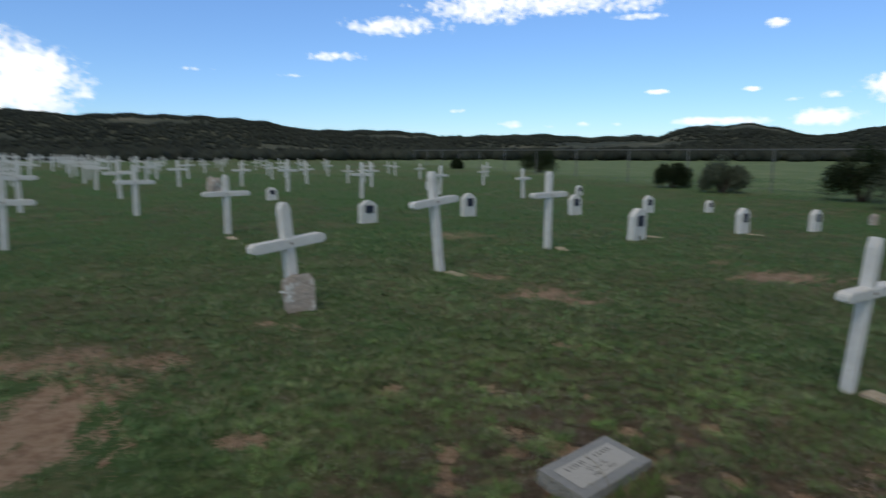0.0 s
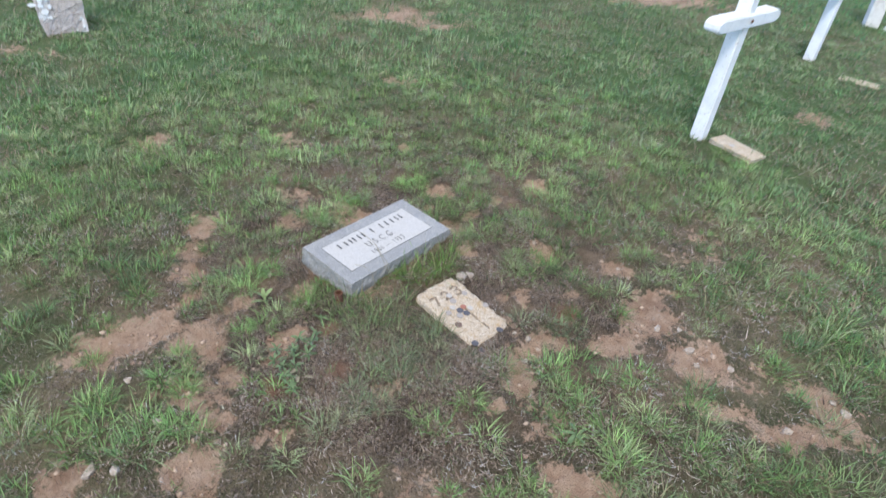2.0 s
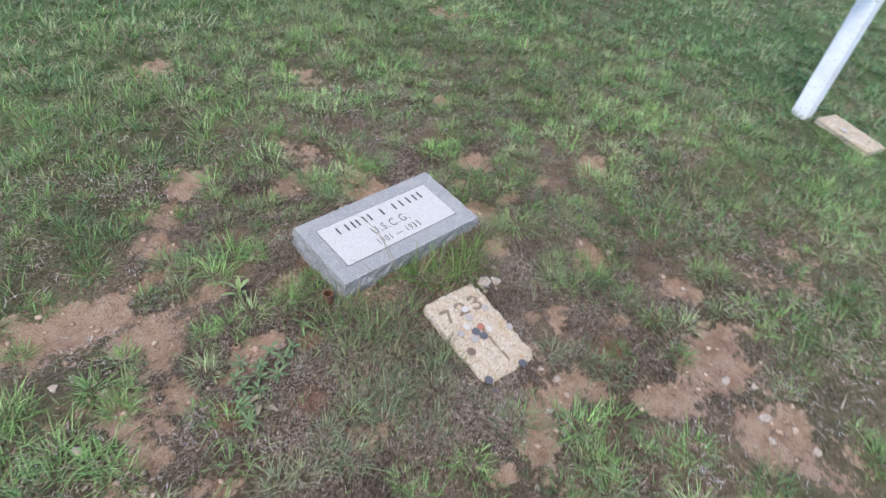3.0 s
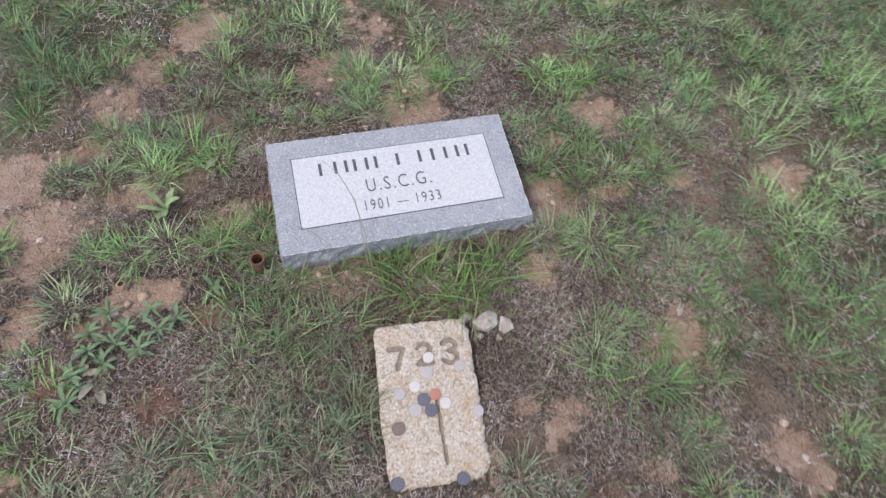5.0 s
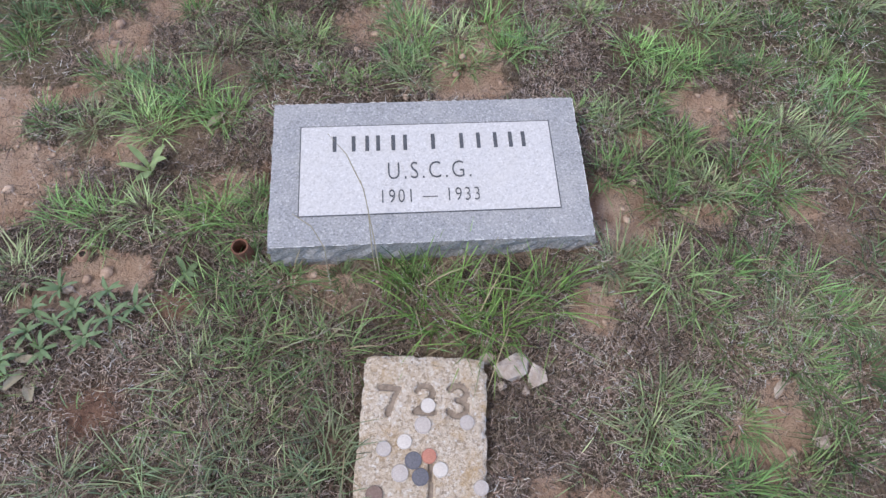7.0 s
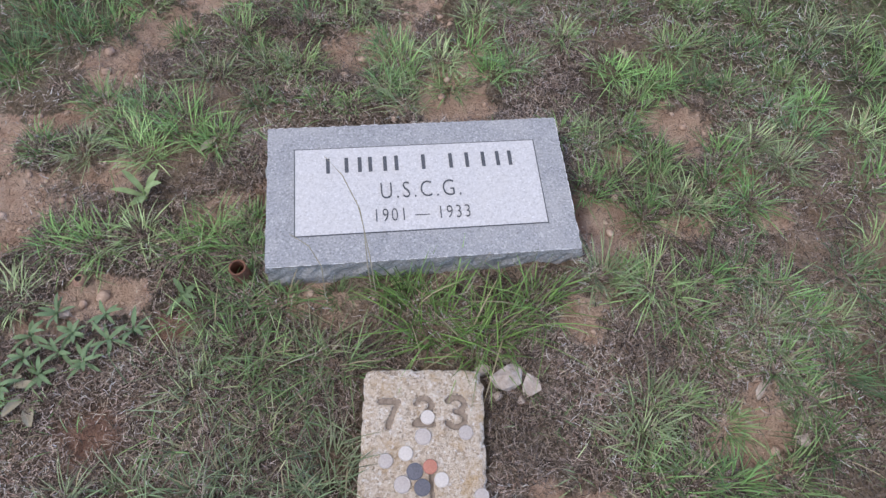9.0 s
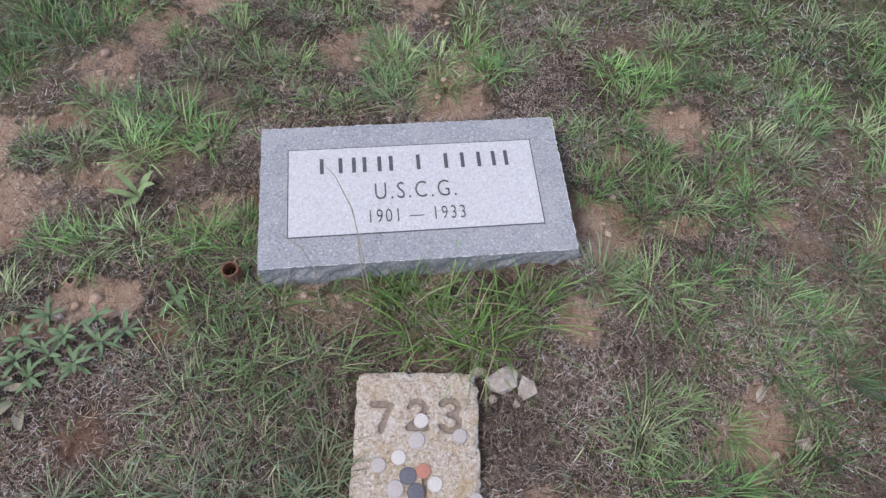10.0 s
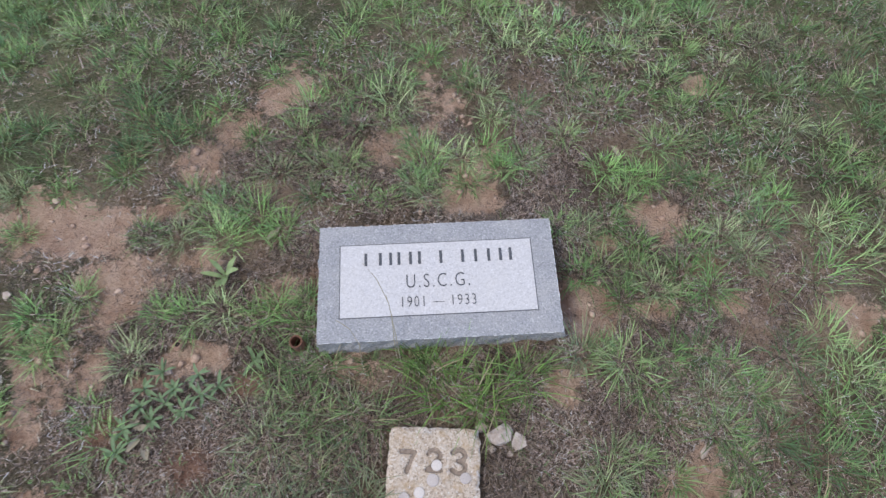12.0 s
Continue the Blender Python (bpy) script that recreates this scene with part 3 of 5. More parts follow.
# ---- hills ----
def skyline(az):
    """The height of the skyline in degrees by compass bearing."""
    bearings = (-60, -15, 0, 7, 10.5, 13, 19.5, 25, 28, 36, 41, 49, 54, 56, 59.6, 62, 65.5, 67, 71.5, 74.4, 76.5, 79.4, 82, 86.4, 91, 100, 130, 170)
    heights = (1.5, 3.4, 2.9, 2.98, 2.72, 2.95, 2.85, 2.5, 1.86, 1.7, 1.3, 1.48, 1.27, 1.36, 1.24, 2.05, 2.05, 2.16, 1.12, 1.6, 2.0, 2.75, 3.55, 3.42, 2.8, 2.2, 1.6, 1.5)
    return np.interp(az, bearings, heights) + 0.05 * np.sin(az * 2.3)


def hill_height(r, az, crest=620.0):
    rise = np.clip((r - 170) / (crest - 170), 0, 1)
    rise = rise * rise * (3 - 2 * rise)
    fall = np.clip((r - crest) / 900, 0, 1)
    return -1.5 + rise * (crest * np.tan(np.radians(skyline(az))) + 1.0) * (1 - fall * fall) + rise * 7 * (fbm(r * np.sin(np.radians(az)), r * np.cos(np.radians(az)), 90, 60) - 0.5) * (1 - 0.7 * rise)


def build_hills():
    az, r = np.arange(-60, 170.1, 0.6), np.geomspace(165, 1500, 60)
    ga, gr = np.meshgrid(az, r)
    x, y, z = gr * np.sin(np.radians(ga)) - 2, gr * np.cos(np.radians(ga)) - 1, hill_height(gr, ga)
    n, m = len(az), len(r)
    i = (np.arange(m - 1)[:, None] * n + np.arange(n - 1)[None]).ravel()
    ob = array_mesh("hills", np.c_[x.ravel(), y.ravel(), z.ravel()], np.c_[i, i + n, i + n + 1, i + 1], HILLSIDE)
    tagged(ob, "dark scrub-covered hills with pale rocky clearings", "hill", kind="structure")


def clump_mesh(name, x, y, z, size, mat, label, rng, lift=0.35):
    """Many small trees, each a rough crown of a few facets."""
    base = np.array([(1, 0, 0), (0.31, 0.95, 0), (-0.81, 0.59, 0), (-0.81, -0.59, 0), (0.31, -0.95, 0), (0, 0, 1.1), (0, 0, -0.7)])
    tri = np.array([f for i in range(5) for f in ((i, (i + 1) % 5, 5), ((i + 1) % 5, i, 6))])
    k, n = len(base), len(x)
    v = base[None] * (1 + 0.55 * (rng.random((n, k, 1)) - 0.5)) * size[:, None, None] * np.array([1, 1, 0.85])
    v = v + np.stack([x, y, z + lift * size], 1)[:, None]
    t = tri[None] + (np.arange(n) * k)[:, None, None]
    return tagged(array_mesh(name, v.reshape(-1, 3), t.reshape(-1, 3), mat), label, "trees", kind="stuff")


def build_woods():
    rng = np.random.default_rng(7)
    n = 40000
    az, r = rng.uniform(-8, 112, n), 185 + 470 * rng.random(n) ** 0.8
    x, y = r * np.sin(np.radians(az)) - 2, r * np.cos(np.radians(az)) - 1
    keep = fbm(x, y, 60, 77) + 0.16 * rng.random(n) > 0.55
    az, r, x, y = az[keep], r[keep], x[keep], y[keep]
    clump_mesh("woodland", x, y, hill_height(r, az), rng.uniform(0.5, 1.5, len(x)), WOODLAND, "dark juniper and pinyon woodland on the hillsides", rng)
    n = 3600
    az, r = rng.uniform(-2, 105, n), rng.uniform(112, 195, n)
    x, y = r * np.sin(np.radians(az)) - 2, r * np.cos(np.radians(az)) - 1
    keep = fbm(x, y, 30, 78) > 0.40
    x, y = x[keep], y[keep]
    clump_mesh("scrub_belt", x, y, land(x, y), rng.uniform(0.7, 1.9, len(x)), WOODLAND, "belt of dark scrub trees beyond the field", rng)


build_hills()
build_woods()


# ---- the flat gravestone ----
def text_mesh(words, width, height, depth, weight=-0.014, spacing=1.22):
    cu = bpy.data.curves.new("lettering", "FONT")
    cu.body, cu.align_x, cu.align_y, cu.extrude, cu.resolution_u, cu.offset, cu.space_character = words, "CENTER", "CENTER", 0.5, 3, weight, spacing
    ob = bpy.data.objects.new("lettering", cu)
    scene.collection.objects.link(ob)
    dg = bpy.context.evaluated_depsgraph_get()
    me = bpy.data.meshes.new_from_object(ob.evaluated_get(dg))
    bpy.data.objects.remove(ob)
    co = np.array([v.co for v in me.vertices])
    lo, hi = co.min(0), co.max(0)
    co = (co - (lo + hi) / 2) / (hi - lo) * np.array([width, height, depth])
    me.vertices.foreach_set("co", co.ravel())
    me.update()
    return me


def lay_text(name, words, width, height, depth, x, y, z, mat, parent, label):
    me = text_mesh(words, width, height, depth)
    me.materials.clear()
    me.materials.append(mat)
    ob = new(name, me)
    ob.parent, ob.location = parent, (x, y, z)
    return tagged(ob, label)


def build_gravestone():
    W, D, H = 0.457, 0.236, 0.105
    stone = empty("flat_gravestone", pose(0, 0.003, 0.0685, 5.8, -0.3, 0), "grey granite flat gravestone with a lighter inscribed panel", "gravestone")
    bm = bmesh.new()
    nx, ny, nz = 46, 24, 10
    grid = {}

    def vert(i, j, k):
        if (i, j, k) not in grid:
            x, y, z = (i / nx - 0.5) * W, (j / ny - 0.5) * D, -k / nz * H
            side = Vector((-1 if i == 0 else (1 if i == nx else 0), -1 if j == 0 else (1 if j == ny else 0), 0))
            if side.length and k > 0:
                p = Vector((x, y, z))
                push = 0.0010 + 0.0042 * (noise.noise(p * 40) + 0.6 * noise.noise(p * 110)) + 0.0006 * k
                x, y = x + side.x * push, y + side.y * push
            elif side.length:
                x, y = x + side.x * 0.0012 * noise.noise(Vector((x * 60, y * 60, 3))), y + side.y * 0.0012 * noise.noise(Vector((x * 60, y * 60, 7)))
            grid[i, j, k] = bm.verts.new((x, y, z))
        return grid[i, j, k]

    for i in range(nx):
        for j in range(ny):
            bm.faces.new((vert(i, j, 0), vert(i + 1, j, 0), vert(i + 1, j + 1, 0), vert(i, j + 1, 0)))
    for k in range(nz):
        for i in range(nx):
            bm.faces.new((vert(i, 0, k + 1), vert(i + 1, 0, k + 1), vert(i + 1, 0, k), vert(i, 0, k))).material_index = 1
            bm.faces.new((vert(i + 1, ny, k + 1), vert(i, ny, k + 1), vert(i, ny, k), vert(i + 1, ny, k))).material_index = 1
        for j in range(ny):
            bm.faces.new((vert(0, j + 1, k + 1), vert(0, j, k + 1), vert(0, j, k), vert(0, j + 1, k))).material_index = 1
            bm.faces.new((vert(nx, j, k + 1), vert(nx, j + 1, k + 1), vert(nx, j + 1, k), vert(nx, j, k))).material_index = 1
    body = part("body", bm, GRANITE, stone)
    body.data.materials.append(GRANITE_ROUGH)
    px, py, pw, pd = -0.001, 0.002, 0.372, 0.147
    part("panel", box((pw, pd, 0.004), (px, py, -0.0008)), PANEL, stone, "pale frosted panel")
    g = 0.0016
    rim = bmesh.new()
    for sx, sy, mx, my in ((pw + 2 * g, g, px, py + pd / 2 + g / 2), (pw + 2 * g, g, px, py - pd / 2 - g / 2), (g, pd, px - pw / 2 - g / 2, py), (g, pd, px + pw / 2 + g / 2, py)):
        b2 = box((sx, sy, 0.003), (mx, my, -0.0009))
        me = bpy.data.meshes.new("t")
        b2.to_mesh(me)
        b2.free()
        rim.from_mesh(me)
        bpy.data.meshes.remove(me)
    part("border_groove", rim, CUT, stone, "thin dark line cut round the panel")
    top = 0.0012
    for x in (-0.138, -0.110, -0.090, -0.074, -0.0515, -0.034, 0.0075, 0.050, 0.0755, 0.101, 0.124, 0.1435):
        part("inscription_bar", box((0.0056, 0.0265, 0.0012), (x, 0.0445, top + 0.0003), 0.0004, 1), CUT, stone)
    lay_text("lettering", "U.S.C.G.", 0.121, 0.0275, 0.0010, 0.0, -0.0035, top + 0.0003, CUT, stone, "letters U.S.C.G. cut in the panel")
    lay_text("lettering", "1901 \u2014 1933", 0.140, 0.0210, 0.0010, 0.0, -0.0450, top + 0.0003, CUT, stone, "years 1901 to 1933 cut in the panel")
    # the arris along the top is chipped pale
    chips = bmesh.new()
    r = random.Random(4)
    for k in range(150):
        along = r.random()
        edge_no = r.choice((0, 0, 1, 1, 2))
        x, y = ((along - 0.5) * W, -D / 2) if edge_no == 0 else ((W / 2, (along - 0.5) * D) if edge_no == 1 else ((along - 0.5) * W, D / 2))
        ln, wd = r.uniform(0.003, 0.010), r.uniform(0.0008, 0.0017)
        size = (wd, ln) if edge_no == 1 else (ln, wd)
        ring = [chips.verts.new((x + size[0] * 0.5 * math.cos(q) * r.uniform(0.6, 1.2), y + size[1] * 0.5 * math.sin(q) * r.uniform(0.6, 1.2), 0.0004)) for q in (0, 1.05, 2.1, 3.14, 4.2, 5.2)]
        peak = chips.verts.new((x, y, 0.0007))
        for a, b in zip(ring, ring[1:] + ring[:1]):
            chips.faces.new((a, b, peak))
    tagged(part("chipped_edge", chips, CHIP, stone, "pale chipped edge"), kind="stuff")


build_gravestone()


# ---- numbered concrete blocks and the coins ----
BLOCK = pose(-0.030, -0.397, 0.004, 8.5, 0.5, -5.0)
BW, BL, BH = 0.162, 0.262, 0.075


def block_bm(w, l, h, seed, chip=0.004):
    bm = box((w, l, h), (0, 0, -h / 2))
    bmesh.ops.subdivide_edges(bm, edges=bm.edges[:], cuts=14, use_grid_fill=True)
    for v in bm.verts:
        p = v.co.copy()
        ex, ey = (w / 2 - abs(p.x)), (l / 2 - abs(p.y))
        near = min(ex, ey)
        round_off = max(0, 0.012 - near) / 0.012
        corner = max(0, 0.026 - math.hypot(max(0, ex), max(0, ey))) / 0.026
        n = noise.noise(Vector((p.x * 40, p.y * 40, seed + p.z * 40)))
        if p.z > -0.001:
            v.co.z -= 0.0045 * round_off ** 2 + abs(n) * chip * round_off + 0.0012 * n
        v.co.x *= 1 - 0.025 * corner + 0.016 * n
        v.co.y *= 1 - 0.012 * corner + 0.014 * n
    return bm


def arc(cx, cy, rx, ry, a0, a1, n=10):
    return [(cx + rx * math.cos(radians(a0 + (a1 - a0) * k / n)), cy + ry * math.sin(radians(a0 + (a1 - a0) * k / n))) for k in range(n + 1)]


def stroke_distance(px, py, line):
    best = np.full(px.shape, 9.0)
    for (ax, ay), (bx, by) in zip(line, line[1:]):
        dx, dy = bx - ax, by - ay
        t = np.clip(((px - ax) * dx + (py - ay) * dy) / (dx * dx + dy * dy + 1e-12), 0, 1)
        best = np.minimum(best, np.hypot(px - ax - t * dx, py - ay - t * dy))
    return best


def build_number_block():
    """A cast block: the worn digits and a groove are sunk into its top."""
    blk = empty("number_block", BLOCK, "pale tan concrete grave block numbered 723 in bare grass", "marker")
    seven = [(-0.058, 0.088), (-0.034, 0.088), (-0.041, 0.073), (-0.046, 0.056)]
    two = arc(0.000, 0.083, 0.011, 0.010, 165, -30) + [(-0.011, 0.059), (0.013, 0.059)]
    three = arc(0.043, 0.085, 0.011, 0.009, 150, -90) + arc(0.043, 0.066, 0.012, 0.010, 90, -150)
    groove = [(0.010, -0.002), (0.012, -0.045), (0.013, -0.100)]
    nx, ny = 108, 172
    gx, gy = np.meshgrid(np.linspace(-BW / 2, BW / 2, nx + 1), np.linspace(-BL / 2, BL / 2, ny + 1))
    x, y = gx.ravel(), gy.ravel()
    worn = fbm(x, y, 0.012, 301, 2) - 0.5
    sunk = np.zeros_like(x)
    for line, half, deep in ((seven, 0.0042, 0.0045), (two, 0.0040, 0.0042), (three, 0.0042, 0.0055), (groove, 0.0034, 0.0050)):
        d = stroke_distance(x + 0.002 * worn, y - 0.002 * worn, line)
        sunk = np.maximum(sunk, deep * np.clip((half * (1.25 + 0.7 * worn) - d) / (half * 0.55), 0, 1))
    ex, ey = BW / 2 - np.abs(x), BL / 2 - np.abs(y)
    edge_off = np.clip((0.010 - np.minimum(ex, ey)) / 0.010, 0, 1)
    corner = np.clip((0.024 - np.hypot(ex, ey)) / 0.024, 0, 1)
    crumb = fbm(x, y, 0.009, 311, 2) - 0.5
    z = -sunk - 0.0045 * edge_off ** 2 * (1 + 1.5 * crumb) - 0.004 * corner + 0.0016 * (fbm(x, y, 0.006, 321, 2) - 0.5) + 0.0016 * (fbm(x, y, 0.05, 331, 2) - 0.5)
    ragged = 0.006 * (fbm(x, y, 0.03, 341, 3) - 0.5) + 0.003 * crumb
    px = x - np.sign(x) * (0.0035 * corner + np.where(ex < 0.012, ragged, 0))
    py = y - np.sign(y) * (0.0030 * corner + np.where(ey < 0.012, ragged, 0))
    n = nx + 1
    i = (np.arange(ny)[:, None] * n + np.arange(nx)[None]).ravel()
    quads = np.c_[i, i + 1, i + n + 1, i + n]
    rim = np.concatenate([np.arange(nx), np.arange(ny) * n + nx, ny * n + nx - np.arange(nx), (ny - np.arange(ny)) * n])
    base = len(x)
    below = np.c_[px[rim], py[rim], np.full(len(rim), -BH)]
    k = np.arange(len(rim))
    k1 = (k + 1) % len(rim)
    quads = np.concatenate([quads, np.c_[rim, base + k, base + k1, rim[k1]]])
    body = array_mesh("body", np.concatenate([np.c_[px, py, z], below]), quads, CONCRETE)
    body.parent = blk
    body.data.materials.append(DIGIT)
    # recess floors get the DIGIT colour, which carries their shade
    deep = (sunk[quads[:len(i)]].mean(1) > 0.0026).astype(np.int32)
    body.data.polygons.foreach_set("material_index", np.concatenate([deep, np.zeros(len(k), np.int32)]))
    body.data.polygons.foreach_set("use_smooth", [True] * len(body.data.polygons))


build_number_block()


def coin_bm(radius):
    bm = bmesh.new()
    rings = []
    for r, z in ((radius, 0), (radius, 0.0016), (radius * 0.93, 0.0019), (radius * 0.86, 0.0015), (radius * 0.4, 0.0018), (0.001, 0.0018)):
        rings.append([bm.verts.new((r * math.cos(a), r * math.sin(a), z)) for a in (2 * math.pi * k / 28 for k in range(28))])
    for r1, r2 in zip(rings, rings[1:]):
        for k in range(28):
            bm.faces.new((r1[k], r1[(k + 1) % 28], r2[(k + 1) % 28], r2[k]))
    bm.faces.new(rings[-1])
    bm.faces.new(rings[0][::-1])
    return bm


NICKEL, CENT = 0.0106, 0.0093
for wx, wy, r, mat, label in ((-0.019, -0.329, CENT, BRIGHT, "bright silver coin on the numbered block"), (-0.027, -0.353, NICKEL, SILVER, "dull silver coin on the numbered block"),
                              (-0.051, -0.372, CENT, BRIGHT, "bright silver coin on the numbered block"), (-0.021, -0.391, CENT, COPPER, "copper penny on the numbered block"),
                              (-0.041, -0.395, NICKEL, TARNISH, "dark tarnished coin on the numbered block"), (-0.058, -0.409, NICKEL, SILVER, "dull silver coin on the numbered block"),
                              (-0.033, -0.415, NICKEL, TARNISH, "dark tarnished coin on the numbered block"), (-0.090, -0.432, NICKEL, BROWN, "brown corroded coin on the numbered block"),
                              (0.029, -0.353, CENT, SILVER, "dull silver coin on the numbered block"), (-0.008, -0.408, CENT, BRIGHT, "chipped pale coin on the numbered block"),
                              (-0.077, -0.379, CENT, SILVER, "dull silver coin sunk in the numbered block"), (0.041, -0.432, CENT, SILVER, "dull silver coin on the numbered block"),
                              (-0.1082, -0.5127, NICKEL, TARNISH, "dark tarnished coin at the block's lower edge"), (-0.0073, -0.5275, NICKEL, TARNISH, "dark tarnished coin at the block's lower edge")):
    local = BLOCK.inverted() @ Vector((wx, wy, 0.0))
    ob = part("coin", coin_bm(r), mat)
    ob.matrix_world = BLOCK @ pose(local.x, local.y, 0.0012, random.uniform(-2, 2), random.uniform(-2, 2), random.uniform(0, 360))
    tagged(ob, label, "coin", "coins on the numbered block")
ob = part("coin", coin_bm(NICKEL), TARNISH)
ob.matrix_world = pose(-0.113, -0.541, float(height_at(np.array([-0.113]), np.array([-0.541]))[0]) + 0.004, 12, 6, 0)
tagged(ob, "dark tarnished coin on earth below the block", "coin", "coins on the numbered block")

for wx, wy, size, label in ((0.098, -0.283, (0.052, 0.036, 0.026), "brown-grey broken stone beside the numbered block"), (0.130, -0.297, (0.028, 0.026, 0.02), "small white stone beside the numbered block"),
                            (0.066, -0.268, (0.022, 0.018, 0.014), "small tan stone beside the numbered block"), (0.082, -0.306, (0.014, 0.012, 0.01), "small tan stone beside the numbered block"),
                            (0.112, -0.315, (0.012, 0.011, 0.008), "small tan stone beside the numbered block")):
    ob = part("stone", rock_bm(size, wx * 100, 1, 0.7, 2.5), TAN_ROCK)
    ob.matrix_world = pose(wx, wy, float(height_at(np.array([wx]), np.array([wy]))[0]) + size[2] * 0.35, 5, 8, 300 * wx)
    tagged(ob, label, "stone", "broken stones by the block")


for wx, wy, size in ((-0.875, -0.128, (0.028, 0.020, 0.018)), (-1.05, -0.15, (0.034, 0.026, 0.02)), (-1.01, -0.19, (0.024, 0.02, 0.016)), (0.248, -1.296, (0.026, 0.02, 0.016)),
                     (0.418, -1.396, (0.030, 0.026, 0.02)), (0.43, -1.36, (0.02, 0.018, 0.014)), (0.363, -0.866, (0.024, 0.017, 0.014)), (-0.863, 0.044, (0.018, 0.015, 0.012)),
                     (0.02, -0.561, (0.018, 0.014, 0.012)), (0.50, -0.40, (0.020, 0.014, 0.012)), (0.46, -0.33, (0.026, 0.012, 0.010)), (-0.52, -0.13, (0.014, 0.018, 0.012)),
                     (0.035, -0.60, (0.022, 0.018, 0.014)), (-0.05, -0.65, (0.02, 0.019, 0.015)), (0.025, -0.645, (0.012, 0.016, 0.01)), (0.34, -0.98, (0.03, 0.022, 0.018)),
                     (0.30, -1.02, (0.018, 0.016, 0.012)), (0.40, -0.92, (0.022, 0.016, 0.014)), (0.36, -1.10, (0.02, 0.022, 0.014)), (0.56, -0.62, (0.014, 0.012, 0.01))):
    ob = part("stone", rock_bm(size, wx * 70 + wy, 1, 0.7, 2.5), TAN_ROCK)
    ob.matrix_world = pose(wx, wy, float(height_at(np.array([wx]), np.array([wy]))[0]) + size[2] * 0.3, 8, 5, 500 * wx)
    tagged(ob, "small tan stone on bare earth", "stone", "loose stones on the earth")


def pipe_bm():
    bm = bmesh.new()
    rings = []
    for r, z in ((0.0125, -0.03), (0.0125, 0.034), (0.0100, 0.034), (0.0100, -0.02), (0.001, -0.02)):
        rings.append([bm.verts.new((r * math.cos(a), r * math.sin(a), z)) for a in (2 * math.pi * k / 20 for k in range(20))])
    for r1, r2 in zip(rings, rings[1:]):
        for k in range(20):
            bm.faces.new((r1[k], r1[(k + 1) % 20], r2[(k + 1) % 20], r2[k]))
    return bm


pipe = part("rusty_pipe", pipe_bm(), RUST)
pipe.matrix_world = pose(-0.268, -0.098, 0.005, 4, -5, 0)
tagged(pipe, "short rusty open pipe standing beside the gravestone", "pipe")


def burrow_bm():
    bm = bmesh.new()
    rings = []
    for r, z in ((0.013, -0.003), (0.0085, 0.0030), (0.0062, 0.0032), (0.0050, 0.0022), (0.0005, 0.0018)):
        rings.append([bm.verts.new((r * (1 + 0.12 * math.sin(3 * a)) * math.cos(a), r * math.sin(a), z)) for a in (2 * math.pi * k / 16 for k in range(16))])
    for r1, r2 in zip(rings, rings[1:]):
        for k in range(16):
            f = bm.faces.new((r1[k], r1[(k + 1) % 16], r2[(k + 1) % 16], r2[k]))
            # the shallow floor is coloured dark in place of real depth and shade
            f.material_index = 1 if r2 in rings[3:] else 0
    return bm


hole = part("burrow_hole", burrow_bm(), EARTH_CRUMB)
hole.data.materials.append(HOLLOW)
hole.matrix_world = pose(-0.508, -0.077, float(land(-0.508, -0.077)) + 0.003) @ Matrix.Diagonal((0.8, 0.8, 0.8, 1))
tagged(hole, "small dark insect burrow in bare earth", "burrow")


# ---- crosses, markers and posts ----
def cross_thing(height, arm, thick, arm_at, m, label):
    """A timber cross: upright with a pointed top, halved crossarm with clipped ends. Faces look along y."""
    t = thick / 2
    ob = empty("grave_cross", m, label, "cross", "white grave crosses")
    outline = [(-t, -0.18), (t, -0.18), (t, height - 0.05), (t * 0.45, height), (-t * 0.45, height), (-t, height - 0.05)]
    part("upright", slab(outline, thick, 0.006), PAINT, ob)
    a, h = arm / 2, thick * 0.47
    outline = [(-a, -h * 0.55), (-a + 0.035, -h), (a - 0.035, -h), (a, -h * 0.55), (a, h * 0.55), (a - 0.035, h), (-a + 0.035, h), (-a, h * 0.55)]
    bar = part("crossarm", slab(outline, thick * 1.12, 0.006), PAINT, ob)
    bar.location = (0, -0.008, height * arm_at)
    bolt = part("bolt", tube([(0, -0.004, 0), (0, 0.004, 0), (0, 0.006, 0)], [0.009, 0.009, 0.004], 10), RUST, ob, "small rusty bolt head")
    bolt.matrix_basis = pose(0.004, -0.008 - thick * 0.56, height * arm_at, 180, 0, 0)
    return ob


def stand(x, y, dx=0.0, dy=0.0, height=1.0, turn=0.0, sink=0.0):
    """A pose on the ground; dx and dy are how far the top stands off the plumb line."""
    return pose(x, y, float(land(x, y)) - sink, math.degrees(math.atan2(-dy, height)), math.degrees(math.atan2(dx, height)), turn)


